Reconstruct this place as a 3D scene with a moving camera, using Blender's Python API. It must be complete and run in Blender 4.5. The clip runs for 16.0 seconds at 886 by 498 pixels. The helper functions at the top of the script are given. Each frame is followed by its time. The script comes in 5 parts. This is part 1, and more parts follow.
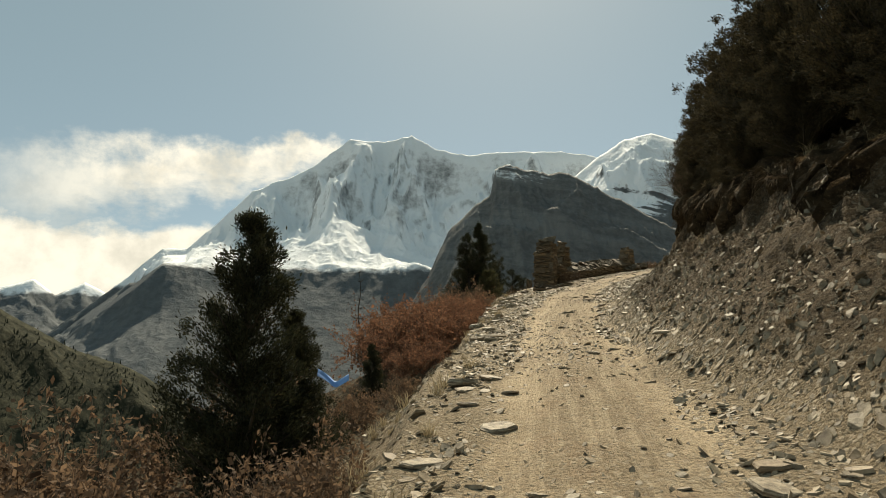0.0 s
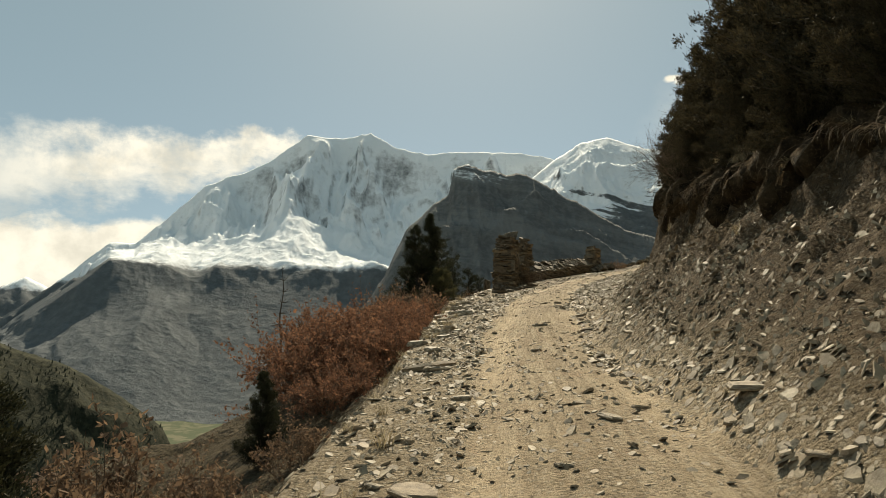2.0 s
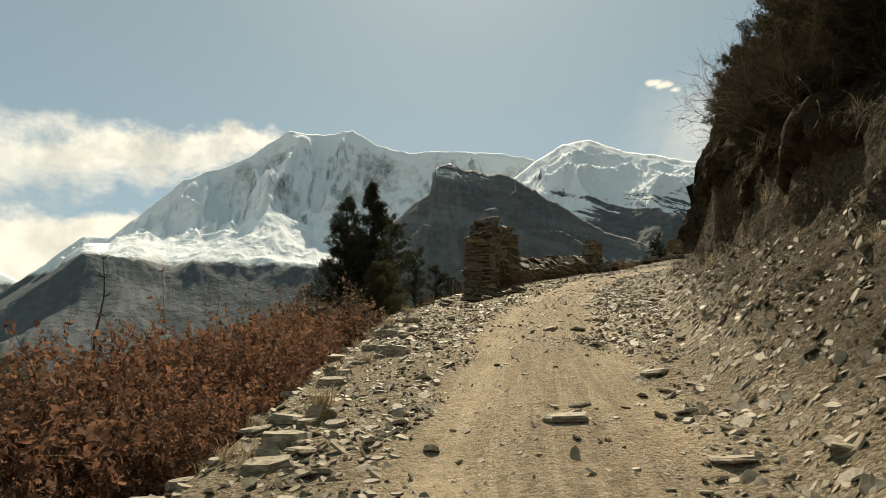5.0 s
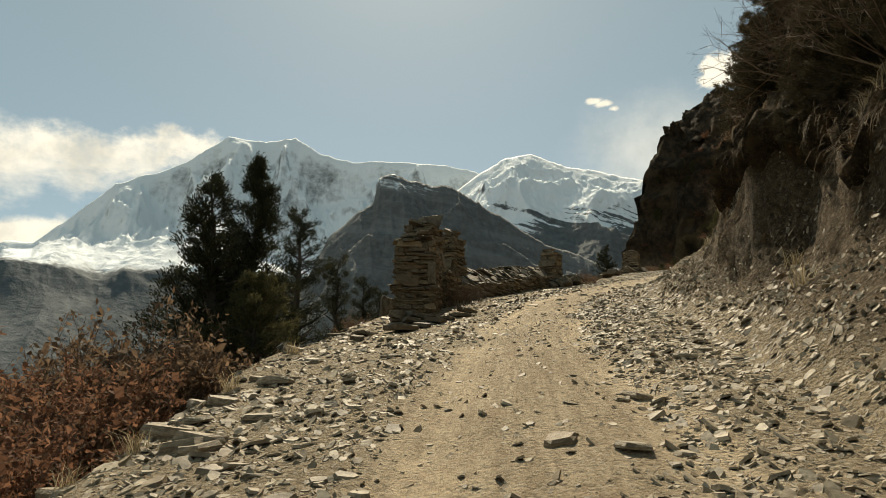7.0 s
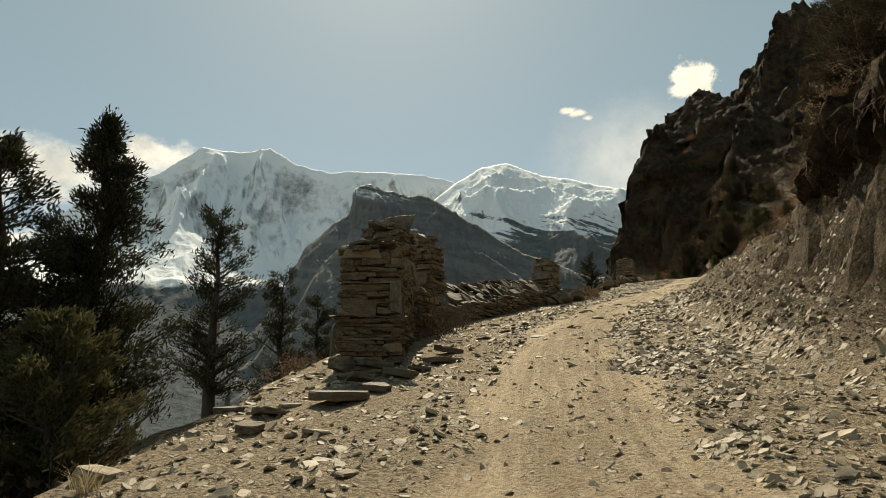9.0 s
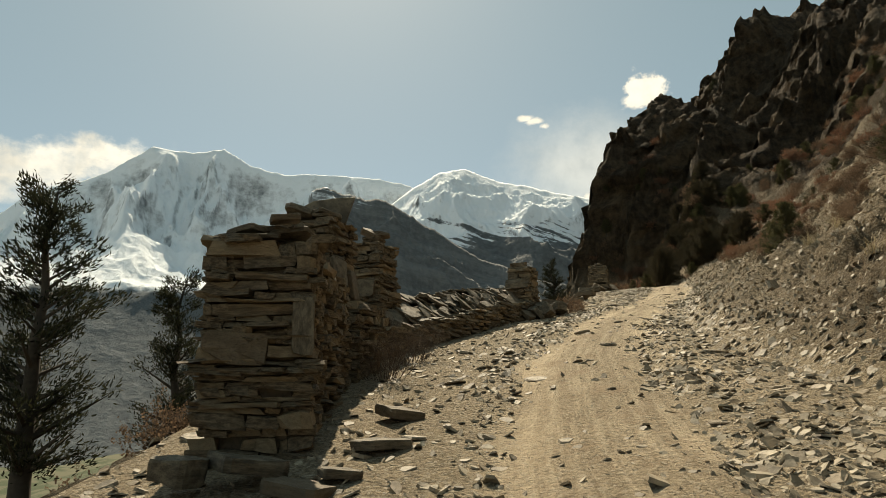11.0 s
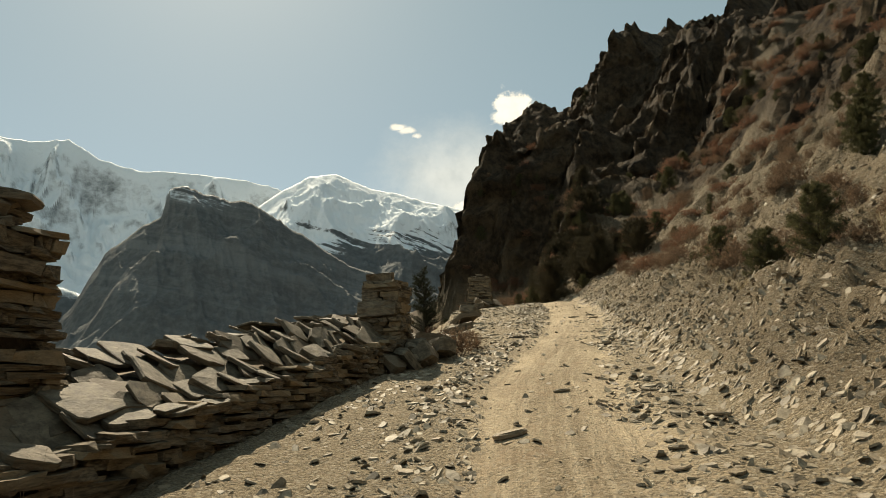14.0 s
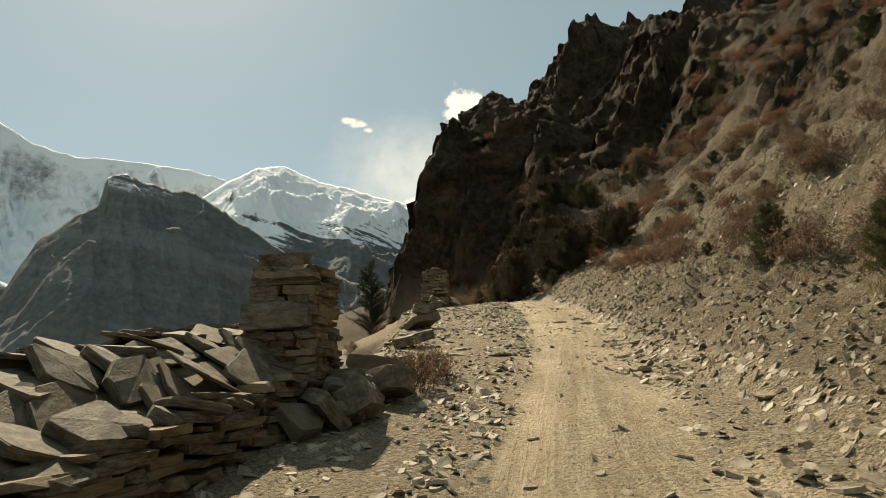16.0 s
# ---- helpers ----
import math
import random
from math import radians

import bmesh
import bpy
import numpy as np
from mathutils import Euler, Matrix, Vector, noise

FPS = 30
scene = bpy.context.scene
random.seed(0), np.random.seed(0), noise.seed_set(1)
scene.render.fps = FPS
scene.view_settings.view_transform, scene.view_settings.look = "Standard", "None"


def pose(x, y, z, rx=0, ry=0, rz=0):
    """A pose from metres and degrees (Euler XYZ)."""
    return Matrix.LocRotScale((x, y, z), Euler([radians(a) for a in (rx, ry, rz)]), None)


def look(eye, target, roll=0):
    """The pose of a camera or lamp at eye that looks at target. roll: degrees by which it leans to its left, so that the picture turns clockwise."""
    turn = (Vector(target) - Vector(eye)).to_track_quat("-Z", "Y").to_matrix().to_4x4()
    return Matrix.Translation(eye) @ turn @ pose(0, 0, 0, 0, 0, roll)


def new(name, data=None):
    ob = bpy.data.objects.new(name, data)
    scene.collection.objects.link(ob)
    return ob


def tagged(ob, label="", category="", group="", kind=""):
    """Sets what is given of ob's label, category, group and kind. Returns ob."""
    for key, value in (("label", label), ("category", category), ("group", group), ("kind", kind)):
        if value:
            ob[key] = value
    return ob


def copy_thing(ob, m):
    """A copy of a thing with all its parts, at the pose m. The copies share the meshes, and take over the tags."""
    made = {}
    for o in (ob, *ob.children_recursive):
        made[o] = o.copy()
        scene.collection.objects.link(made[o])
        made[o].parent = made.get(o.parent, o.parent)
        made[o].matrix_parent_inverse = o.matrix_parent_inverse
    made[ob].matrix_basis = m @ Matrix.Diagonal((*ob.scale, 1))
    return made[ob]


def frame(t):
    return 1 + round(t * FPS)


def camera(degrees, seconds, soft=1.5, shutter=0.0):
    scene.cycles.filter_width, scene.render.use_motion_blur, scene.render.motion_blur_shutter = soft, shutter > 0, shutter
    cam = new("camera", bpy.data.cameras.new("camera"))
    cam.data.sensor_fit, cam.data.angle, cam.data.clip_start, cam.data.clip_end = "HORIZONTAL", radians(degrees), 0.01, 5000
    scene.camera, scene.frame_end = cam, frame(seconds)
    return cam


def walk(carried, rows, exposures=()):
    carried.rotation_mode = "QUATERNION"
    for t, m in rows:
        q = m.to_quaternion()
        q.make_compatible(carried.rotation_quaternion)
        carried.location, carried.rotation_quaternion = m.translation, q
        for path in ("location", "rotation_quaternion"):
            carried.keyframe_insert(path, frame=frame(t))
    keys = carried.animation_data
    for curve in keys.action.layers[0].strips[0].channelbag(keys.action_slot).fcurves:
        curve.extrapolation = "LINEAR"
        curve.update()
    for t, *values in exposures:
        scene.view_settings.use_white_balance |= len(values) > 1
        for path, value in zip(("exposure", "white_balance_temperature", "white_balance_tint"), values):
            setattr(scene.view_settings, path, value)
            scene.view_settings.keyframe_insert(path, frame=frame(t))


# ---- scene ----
cam = camera(70.0, 16.0, soft=0.8)
PATH = [
    (0.0, (0.000, 0.000, 1.348), (0.000, 3.950, 1.980), 0.0),
    (0.5, (0.116, 1.016, 1.470), (0.207, 4.964, 2.110), 0.4),
    (1.0, (0.220, 2.123, 1.613), (0.336, 6.070, 2.251), 0.4),
    (1.5, (0.374, 3.140, 1.726), (0.570, 7.085, 2.356), 0.3),
    (2.0, (0.504, 4.225, 1.838), (0.772, 8.167, 2.465), 0.3),
    (2.5, (0.699, 5.212, 1.936), (0.987, 9.153, 2.558), 0.5),
    (3.0, (0.930, 6.556, 2.037), (1.248, 10.496, 2.653), 0.8),
    (5.5, (2.207, 13.757, 2.972), (2.659, 17.681, 3.602), 1.0),
    (6.0, (2.402, 15.122, 3.139), (3.012, 19.020, 3.798), 0.5),
    (6.5, (2.648, 16.246, 3.305), (3.414, 20.111, 3.994), 0.1),
    (7.0, (2.995, 17.489, 3.511), (3.739, 21.357, 4.209), 0.9),
    (7.5, (3.284, 18.539, 3.707), (4.003, 22.410, 4.413), 1.2),
    (8.0, (3.457, 19.673, 3.893), (4.186, 23.537, 4.623), 0.7),
    (8.5, (3.683, 20.714, 4.116), (4.448, 24.569, 4.862), 0.5),
    (9.0, (3.965, 21.888, 4.345), (4.847, 25.716, 5.103), -0.1),
    (11.5, (5.347, 26.914, 5.237), (6.521, 30.654, 6.033), -0.4),
    (12.0, (5.830, 28.067, 5.487), (7.066, 31.783, 6.297), -0.8),
    (12.5, (6.336, 29.232, 5.727), (7.728, 32.890, 6.555), -1.1),
    (13.0, (6.920, 30.383, 5.941), (8.439, 33.985, 6.787), -1.3),
    (13.5, (7.381, 31.456, 6.166), (9.098, 34.968, 7.014), -1.4),
    (14.0, (8.003, 32.405, 6.361), (9.896, 35.832, 7.183), -1.3),
    (14.5, (8.522, 33.426, 6.550), (10.396, 36.866, 7.356), -0.5),
    (15.0, (9.118, 34.446, 6.703), (11.003, 37.881, 7.509), -0.4),
    (15.5, (9.593, 35.549, 6.869), (11.633, 38.897, 7.663), -1.0),
    (16.0, (10.248, 36.538, 7.016), (12.416, 39.804, 7.808), -1.1),
]
walk(cam, [(t, look(eye, target, roll)) for t, eye, target, roll in PATH], exposures=((0.0, 0.42, 7800, 6), (9.0, 0.44, 7850, 6), (12.0, 0.53, 7900, 6), (16.0, 0.58, 8000, 6)))

# ---- light ----
SUN_AZ, SUN_EL = radians(7), radians(46)
sun = new("sun", bpy.data.lights.new("sun", "SUN"))
sun.data.energy, sun.data.angle, sun.data.color = 4.6, radians(0.6), (1.0, 0.93, 0.82)
sun_way = Vector((math.sin(SUN_AZ) * math.cos(SUN_EL), math.cos(SUN_AZ) * math.cos(SUN_EL), math.sin(SUN_EL)))
sun.matrix_world = look(sun_way * 100, (0, 0, 0))

world = bpy.data.worlds.new("sky")
scene.world = world
world.use_nodes = True
wt = world.node_tree
wt.nodes.clear()


class Nodes:
    """Short forms for building a node tree."""

    def __init__(self, tree):
        self.tree = tree

    def add(self, kind, **values):
        n = self.tree.nodes.new(kind)
        for key, value in values.items():
            n.inputs[key.replace("_", " ")].default_value = value
        return n

    def link(self, a, b):
        self.tree.links.new(a, b)

    def math(self, op, a, b=0.0, c=0.0, clamp=False):
        n = self.tree.nodes.new("ShaderNodeMath")
        n.operation, n.use_clamp = op, clamp
        for i, v in enumerate((a, b, c)):
            if isinstance(v, (int, float)):
                n.inputs[i].default_value = v
            else:
                self.link(v, n.inputs[i])
        return n.outputs[0]

    def step(self, v, low, high):
        n = self.tree.nodes.new("ShaderNodeMapRange")
        n.interpolation_type = "SMOOTHSTEP"
        self.link(v, n.inputs[0])
        n.inputs[1].default_value, n.inputs[2].default_value = low, high
        return n.outputs[0]

    def noise(self, vector, scale, detail=4.0, rough=0.55):
        n = self.add("ShaderNodeTexNoise", Scale=scale, Detail=detail, Roughness=rough)
        if vector is not None:
            self.link(vector, n.inputs["Vector"])
        return n.outputs["Fac"]

    def mix(self, fac, a, b):
        n = self.tree.nodes.new("ShaderNodeMix")
        n.data_type = "RGBA"
        for i, v in ((0, fac), (6, a), (7, b)):
            if isinstance(v, (int, float)):
                n.inputs[i].default_value = v
            elif isinstance(v, tuple):
                n.inputs[i].default_value = (*v[:3], 1)
            else:
                self.link(v, n.inputs[i])
        return n.outputs[2]


wn = Nodes(wt)
sky = wt.nodes.new("ShaderNodeTexSky")
sky.sky_type, sky.sun_disc, sky.sun_elevation, sky.sun_rotation = "NISHITA", False, SUN_EL, SUN_AZ
sky.altitude, sky.air_density, sky.dust_density, sky.ozone_density = 3400, 1.0, 7.0, 1.0
way = wt.nodes.new("ShaderNodeTexCoord").outputs["Generated"]
parts = wt.nodes.new("ShaderNodeSeparateXYZ")
wn.link(way, parts.inputs[0])
DEG = 57.29578
az = wn.math("MULTIPLY", wn.math("ARCTAN2", parts.outputs[0], parts.outputs[1]), DEG)
el = wn.math("MULTIPLY", wn.math("ARCSINE", parts.outputs[2]), DEG)
stretch = wt.nodes.new("ShaderNodeMapping")
stretch.inputs["Scale"].default_value = (1.0, 1.0, 2.2)
wn.link(way, stretch.inputs[0])
big = wn.noise(stretch.outputs[0], 9, 7, 0.6)
fine = wn.noise(way, 26, 8, 0.62)
wisp = wn.noise(way, 80, 6, 0.65)
rag = wn.math("ADD", wn.math("MULTIPLY", wn.math("SUBTRACT", big, 0.5), 9.0), wn.math("MULTIPLY", wn.math("SUBTRACT", fine, 0.5), 5.0))


def puff(a, e, ra, re, hard, ragged):
    """The cover of one cloud round azimuth a and elevation e, in degrees."""
    da = wn.math("DIVIDE", wn.math("SUBTRACT", az, a), ra)
    de = wn.math("DIVIDE", wn.math("SUBTRACT", el, e), re)
    d = wn.math("SQRT", wn.math("ADD", wn.math("MULTIPLY", da, da), wn.math("MULTIPLY", de, de)))
    d = wn.math("ADD", d, wn.math("MULTIPLY", rag, ragged))
    d = wn.math("ADD", d, wn.math("MULTIPLY", wn.math("SUBTRACT", wisp, 0.5), 3.0 * ragged))
    return wn.math("SUBTRACT", 1.0, wn.step(d, 1.0 - hard, 1.0 + hard))


# a banner of cloud blowing off the summit ridge, and a low bank behind it
mid = wn.math("ADD", wn.math("MULTIPLY", wn.math("ADD", az, 11.0), 0.20), 17.3)
half = wn.math("ADD", wn.math("MULTIPLY", wn.math("ADD", az, 11.0), -0.06), 1.5)
over = wn.math("SUBTRACT", wn.math("SUBTRACT", el, mid), wn.math("MULTIPLY", rag, 0.75))
off = wn.math("DIVIDE", wn.math("ABSOLUTE", over), wn.math("MAXIMUM", half, 0.3))
banner = wn.math("SUBTRACT", 1.0, wn.step(off, 0.25, 1.5))
banner = wn.math("MULTIPLY", banner, wn.math("MULTIPLY", wn.math("SUBTRACT", 1.0, wn.step(wn.math("ADD", az, wn.math("MULTIPLY", rag, 0.6)), -11.0, -6.5)), wn.step(az, -44.0, -24.0)))
low = wn.math("SUBTRACT", 1.0, wn.step(wn.math("SUBTRACT", el, wn.math("MULTIPLY", rag, 0.5)), 9.2, 10.8))
low = wn.math("MULTIPLY", low, wn.math("SUBTRACT", 1.0, wn.step(az, -20.0, -14.0)))
cover = wn.math("MAXIMUM", wn.math("MULTIPLY", banner, wn.math("ADD", 0.62, wn.math("MULTIPLY", wn.step(fine, 0.3, 0.65), 0.36))), wn.math("MULTIPLY", low, 0.95))
for spec in ((35.8, 23.9, 1.9, 1.5, 0.22, 0.3), (34.7, 23.3, 1.1, 0.9, 0.3, 0.3), (24.9, 22.8, 0.5, 0.2, 0.7, 0.5), (25.8, 22.5, 0.6, 0.22, 0.7, 0.5), (26.6, 22.0, 0.4, 0.2, 0.7, 0.5), (31.2, 15.6, 1.3, 1.1, 0.3, 0.25)):
    cover = wn.math("MAXIMUM", cover, puff(*spec))
haze = wn.math("MULTIPLY", puff(31.0, 17.5, 6.0, 4.0, 0.8, 0.1), 0.45)
cover = wn.math("MAXIMUM", cover, haze)
shade = wn.mix(wn.step(wn.noise(way, 14, 6, 0.6), 0.3, 0.62), (6.9, 6.9, 6.6), (9.6, 9.5, 9.1))
grey = wn.mix(0.5, sky.outputs[0], (2.8, 4.15, 4.5))
bg = wn.add("ShaderNodeBackground", Strength=0.085)
wn.link(wn.mix(cover, grey, shade), bg.inputs["Color"])
wn.link(bg.outputs[0], wt.nodes.new("ShaderNodeOutputWorld").inputs[0])


# ---- materials ----
def material(name, rough=0.9, spec=0.3):
    m = bpy.data.materials.new(name)
    m.use_nodes = True
    n = Nodes(m.node_tree)
    bsdf = m.node_tree.nodes["Principled BSDF"]
    bsdf.inputs["Roughness"].default_value = rough
    bsdf.inputs["Specular IOR Level"].default_value = spec
    return m, n, bsdf


def bump(n, bsdf, height, strength, distance):
    b = n.add("ShaderNodeBump", Strength=strength, Distance=distance)
    n.link(height, b.inputs["Height"])
    n.link(b.outputs[0], bsdf.inputs["Normal"])


def attribute(n, name):
    a = n.tree.nodes.new("ShaderNodeAttribute")
    a.attribute_name = name
    return a.outputs["Fac"]


def ground_material():
    m, n, bsdf = material("earth and gravel", 0.95, 0.15)
    pos = n.tree.nodes.new("ShaderNodeNewGeometry").outputs["Position"]
    fine, grit, broad = n.noise(pos, 9, 8, 0.65), n.noise(pos, 45, 6, 0.7), n.noise(pos, 0.7, 5, 0.6)
    sep = n.tree.nodes.new("ShaderNodeSeparateXYZ")
    n.link(pos, sep.inputs[0])
    run = n.tree.nodes.new("ShaderNodeCombineXYZ")
    n.link(n.math("MULTIPLY", attribute(n, "across"), 9.0), run.inputs[0])
    n.link(n.math("MULTIPLY", sep.outputs[1], 0.45), run.inputs[1])
    streak = n.noise(run.outputs[0], 1.0, 7, 0.68)
    dirt = n.mix(n.step(fine, 0.3, 0.7), (0.27, 0.205, 0.135), (0.37, 0.29, 0.195))
    dirt = n.mix(n.math("MULTIPLY", n.step(streak, 0.44, 0.6), 0.75), dirt, (0.52, 0.42, 0.295))
    dirt = n.mix(n.math("MULTIPLY", n.step(n.noise(pos, 1.7, 6, 0.6), 0.52, 0.7), 0.55), dirt, (0.30, 0.20, 0.125))
    gravel = n.mix(n.step(grit, 0.35, 0.65), (0.19, 0.147, 0.097), (0.36, 0.287, 0.193))
    # Brown bank earth, toned darker to paint in shade on the cut face.
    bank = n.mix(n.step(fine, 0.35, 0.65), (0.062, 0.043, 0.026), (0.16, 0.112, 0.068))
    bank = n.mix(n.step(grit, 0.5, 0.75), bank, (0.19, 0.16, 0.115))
    bare = n.mix(n.step(broad, 0.35, 0.68), gravel, dirt)
    vor = n.add("ShaderNodeTexVoronoi", Scale=16.0)
    n.link(pos, vor.inputs["Vector"])
    chips = n.step(vor.outputs["Distance"], 0.0, 0.55)
    colour = n.mix(n.math("ADD", attribute(n, "track"), n.math("MULTIPLY", n.math("SUBTRACT", fine, 0.5), 0.9), clamp=True), gravel, bare)
    colour = n.mix(attribute(n, "track"), colour, dirt)
    dust = n.mix(n.step(fine, 0.3, 0.7), (0.47, 0.365, 0.245), (0.56, 0.45, 0.315))
    colour = n.mix(n.math("MULTIPLY", attribute(n, "rut"), n.step(broad, 0.2, 0.6)), colour, dust)
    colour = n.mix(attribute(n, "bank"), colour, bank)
    scrub = n.mix(n.step(fine, 0.3, 0.7), (0.045, 0.036, 0.022), (0.13, 0.10, 0.06))
    colour = n.mix(attribute(n, "scrub"), colour, scrub)
    rock = n.mix(n.step(n.noise(pos, 1.3, 10, 0.72), 0.38, 0.66), (0.032, 0.023, 0.015), (0.10, 0.07, 0.044))
    rock = n.mix(n.step(n.noise(pos, 0.28, 8, 0.66), 0.5, 0.7), rock, (0.135, 0.097, 0.06))
    colour = n.mix(attribute(n, "cliff"), colour, rock)
    wood = n.mix(n.step(n.noise(pos, 0.05, 9, 0.7), 0.42, 0.6), (0.03, 0.038, 0.022), (0.10, 0.095, 0.06))
    field = n.mix(n.step(n.noise(pos, 0.018, 6, 0.6), 0.45, 0.58), (0.065, 0.08, 0.045), (0.125, 0.12, 0.078))
    wood = n.mix(n.math("SUBTRACT", 1.0, n.step(sep.outputs[2], -190.0, -172.0)), wood, field)
    colour = n.mix(attribute(n, "far"), colour, wood)
    pebble = n.add("ShaderNodeTexVoronoi", Scale=38.0)
    n.link(pos, pebble.inputs["Vector"])
    shade = n.tree.nodes.new("ShaderNodeSeparateColor")
    n.link(pebble.outputs["Color"], shade.inputs[0])
    near = n.math("SUBTRACT", 1.0, n.math("MAXIMUM", n.math("MAXIMUM", attribute(n, "far"), attribute(n, "cliff")), n.math("MAXIMUM", attribute(n, "scrub"), n.math("MULTIPLY", attribute(n, "bank"), 0.6))))
    near = n.math("MULTIPLY", near, n.math("SUBTRACT", 1.0, n.math("MULTIPLY", attribute(n, "track"), 0.45)))
    colour = n.mix(n.math("MULTIPLY", n.step(shade.outputs[0], 0.72, 0.8), n.math("MULTIPLY", near, 0.45)), colour, (0.09, 0.075, 0.055))
    colour = n.mix(n.math("MULTIPLY", n.step(shade.outputs[1], 0.78, 0.86), n.math("MULTIPLY", near, 0.5)), colour, (0.46, 0.40, 0.31))
    n.link(colour, bsdf.inputs["Base Color"])
    h = n.math("ADD", n.math("MULTIPLY", n.math("SUBTRACT", 1.0, pebble.outputs["Distance"]), 0.25), n.math("MULTIPLY", chips, n.math("SUBTRACT", 0.35, n.math("MULTIPLY", attribute(n, "track"), 0.33))))
    h = n.math("ADD", h, n.math("ADD", n.math("MULTIPLY", fine, 0.9), n.math("MULTIPLY", grit, 0.6)))
    h = n.math("ADD", n.math("MULTIPLY", h, n.math("SUBTRACT", 1.0, n.math("MULTIPLY", attribute(n, "track"), 0.35))), n.math("MULTIPLY", n.math("MULTIPLY", streak, attribute(n, "track")), 1.1))
    crag = n.math("MULTIPLY", n.noise(pos, 1.1, 10, 0.72), n.math("MAXIMUM", attribute(n, "bank"), attribute(n, "cliff")))
    clod = n.add("ShaderNodeTexVoronoi", Scale=5.0)
    n.link(pos, clod.inputs["Vector"])
    lumps = n.math("ADD", n.math("SUBTRACT", 1.0, clod.outputs["Distance"]), n.math("MULTIPLY", n.noise(pos, 3.0, 8, 0.7), 1.2))
    crag = n.math("ADD", crag, n.math("MULTIPLY", n.math("MULTIPLY", lumps, 0.35), n.math("MAXIMUM", attribute(n, "bank"), attribute(n, "scrub"))))
    crag = n.math("ADD", crag, n.math("MULTIPLY", n.math("MULTIPLY", n.noise(pos, 0.33, 9, 0.7), attribute(n, "cliff")), 2.6))
    b1 = n.add("ShaderNodeBump", Strength=1.0, Distance=0.5)
    n.link(crag, b1.inputs["Height"])
    b2 = n.add("ShaderNodeBump", Strength=1.0, Distance=0.07)
    n.link(h, b2.inputs["Height"])
    n.link(b1.outputs[0], b2.inputs["Normal"])
    n.link(b2.outputs[0], bsdf.inputs["Normal"])
    return m


def stone_material(name, dark, pale, tint=(0.30, 0.22, 0.13), rough=0.8, spec=0.22):
    m, n, bsdf = material(name, rough, spec)
    co = n.tree.nodes.new("ShaderNodeTexCoord").outputs["Object"]
    info = n.tree.nodes.new("ShaderNodeObjectInfo")
    geo = n.tree.nodes.new("ShaderNodeNewGeometry")
    rnd = n.math("FRACT", n.math("ADD", info.outputs["Random"], geo.outputs["Random Per Island"]))
    vec = n.tree.nodes.new("ShaderNodeVectorMath")
    n.link(co, vec.inputs[0])
    n.link(info.outputs["Random"], vec.inputs[1])
    fine, broad = n.noise(vec.outputs[0], 22, 8, 0.65), n.noise(vec.outputs[0], 4, 5, 0.6)
    colour = n.mix(n.step(broad, 0.32, 0.68), dark, pale)
    colour = n.mix(n.math("MULTIPLY", n.step(rnd, 0.55, 1.0), 0.6), colour, tint)
    colour = n.mix(n.math("MULTIPLY", n.step(fine, 0.45, 0.72), 0.5), colour, tuple(0.45 * v for v in dark))
    n.link(colour, bsdf.inputs["Base Color"])
    bump(n, bsdf, n.math("ADD", fine, n.math("MULTIPLY", broad, 0.8)), 0.8, 0.012)
    return m


def mountain_material(name, snowline, patchy, rock_dark, rock_pale, scale, strata=0.0, dip=0.0, steep=(0.22, 0.52)):
    """Rock under snow: snow lies above the snow line, slides off steep faces and lies in bands along the dipping strata."""
    m, n, bsdf = material(name, 0.9, 0.1)
    geo = n.tree.nodes.new("ShaderNodeNewGeometry")
    pos = geo.outputs["Position"]
    sep, nor = n.tree.nodes.new("ShaderNodeSeparateXYZ"), n.tree.nodes.new("ShaderNodeSeparateXYZ")
    n.link(pos, sep.inputs[0])
    n.link(geo.outputs["Normal"], nor.inputs[0])
    broad, fine = n.noise(pos, 0.004 * scale, 8, 0.62), n.noise(pos, 0.03 * scale, 8, 0.65)
    h = n.math("ADD", sep.outputs[2], n.math("MULTIPLY", n.math("SUBTRACT", broad, 0.5), patchy))
    h = n.math("ADD", h, n.math("MULTIPLY", n.math("SUBTRACT", fine, 0.5), patchy * 0.45))
    rock = n.mix(n.step(fine, 0.35, 0.68), rock_dark, rock_pale)
    lie = n.tree.nodes.new("ShaderNodeCombineXYZ")
    n.link(n.math("MULTIPLY", sep.outputs[0], 0.0022), lie.inputs[0])
    n.link(n.math("MULTIPLY", sep.outputs[1], 0.0012), lie.inputs[1])
    n.link(n.math("MULTIPLY", n.math("ADD", sep.outputs[2], n.math("MULTIPLY", sep.outputs[0], dip)), 0.02), lie.inputs[2])
    bands = n.noise(lie.outputs[0], 1.0, 7, 0.62)
    if strata:
        rock = n.mix(n.math("MULTIPLY", n.step(bands, 0.45, 0.62), strata), rock, tuple(1.3 * v for v in rock_pale))
    h = n.math("ADD", h, n.math("MULTIPLY", n.math("SUBTRACT", bands, 0.5), patchy * (2.2 if dip else 0.3)))
    snow = n.step(h, snowline - 18, snowline + 22)
    lean = n.math("ADD", nor.outputs[2], n.math("ADD", n.math("MULTIPLY", n.math("SUBTRACT", fine, 0.5), 0.35), n.math("MULTIPLY", n.math("SUBTRACT", broad, 0.5), 0.5)))
    snow = n.math("MULTIPLY", snow, n.step(lean, *steep))
    n.link(n.mix(snow, rock, (0.83, 0.87, 0.90)), bsdf.inputs["Base Color"])
    bump(n, bsdf, n.math("ADD", fine, broad), 0.8, 14.0 / scale)
    return m


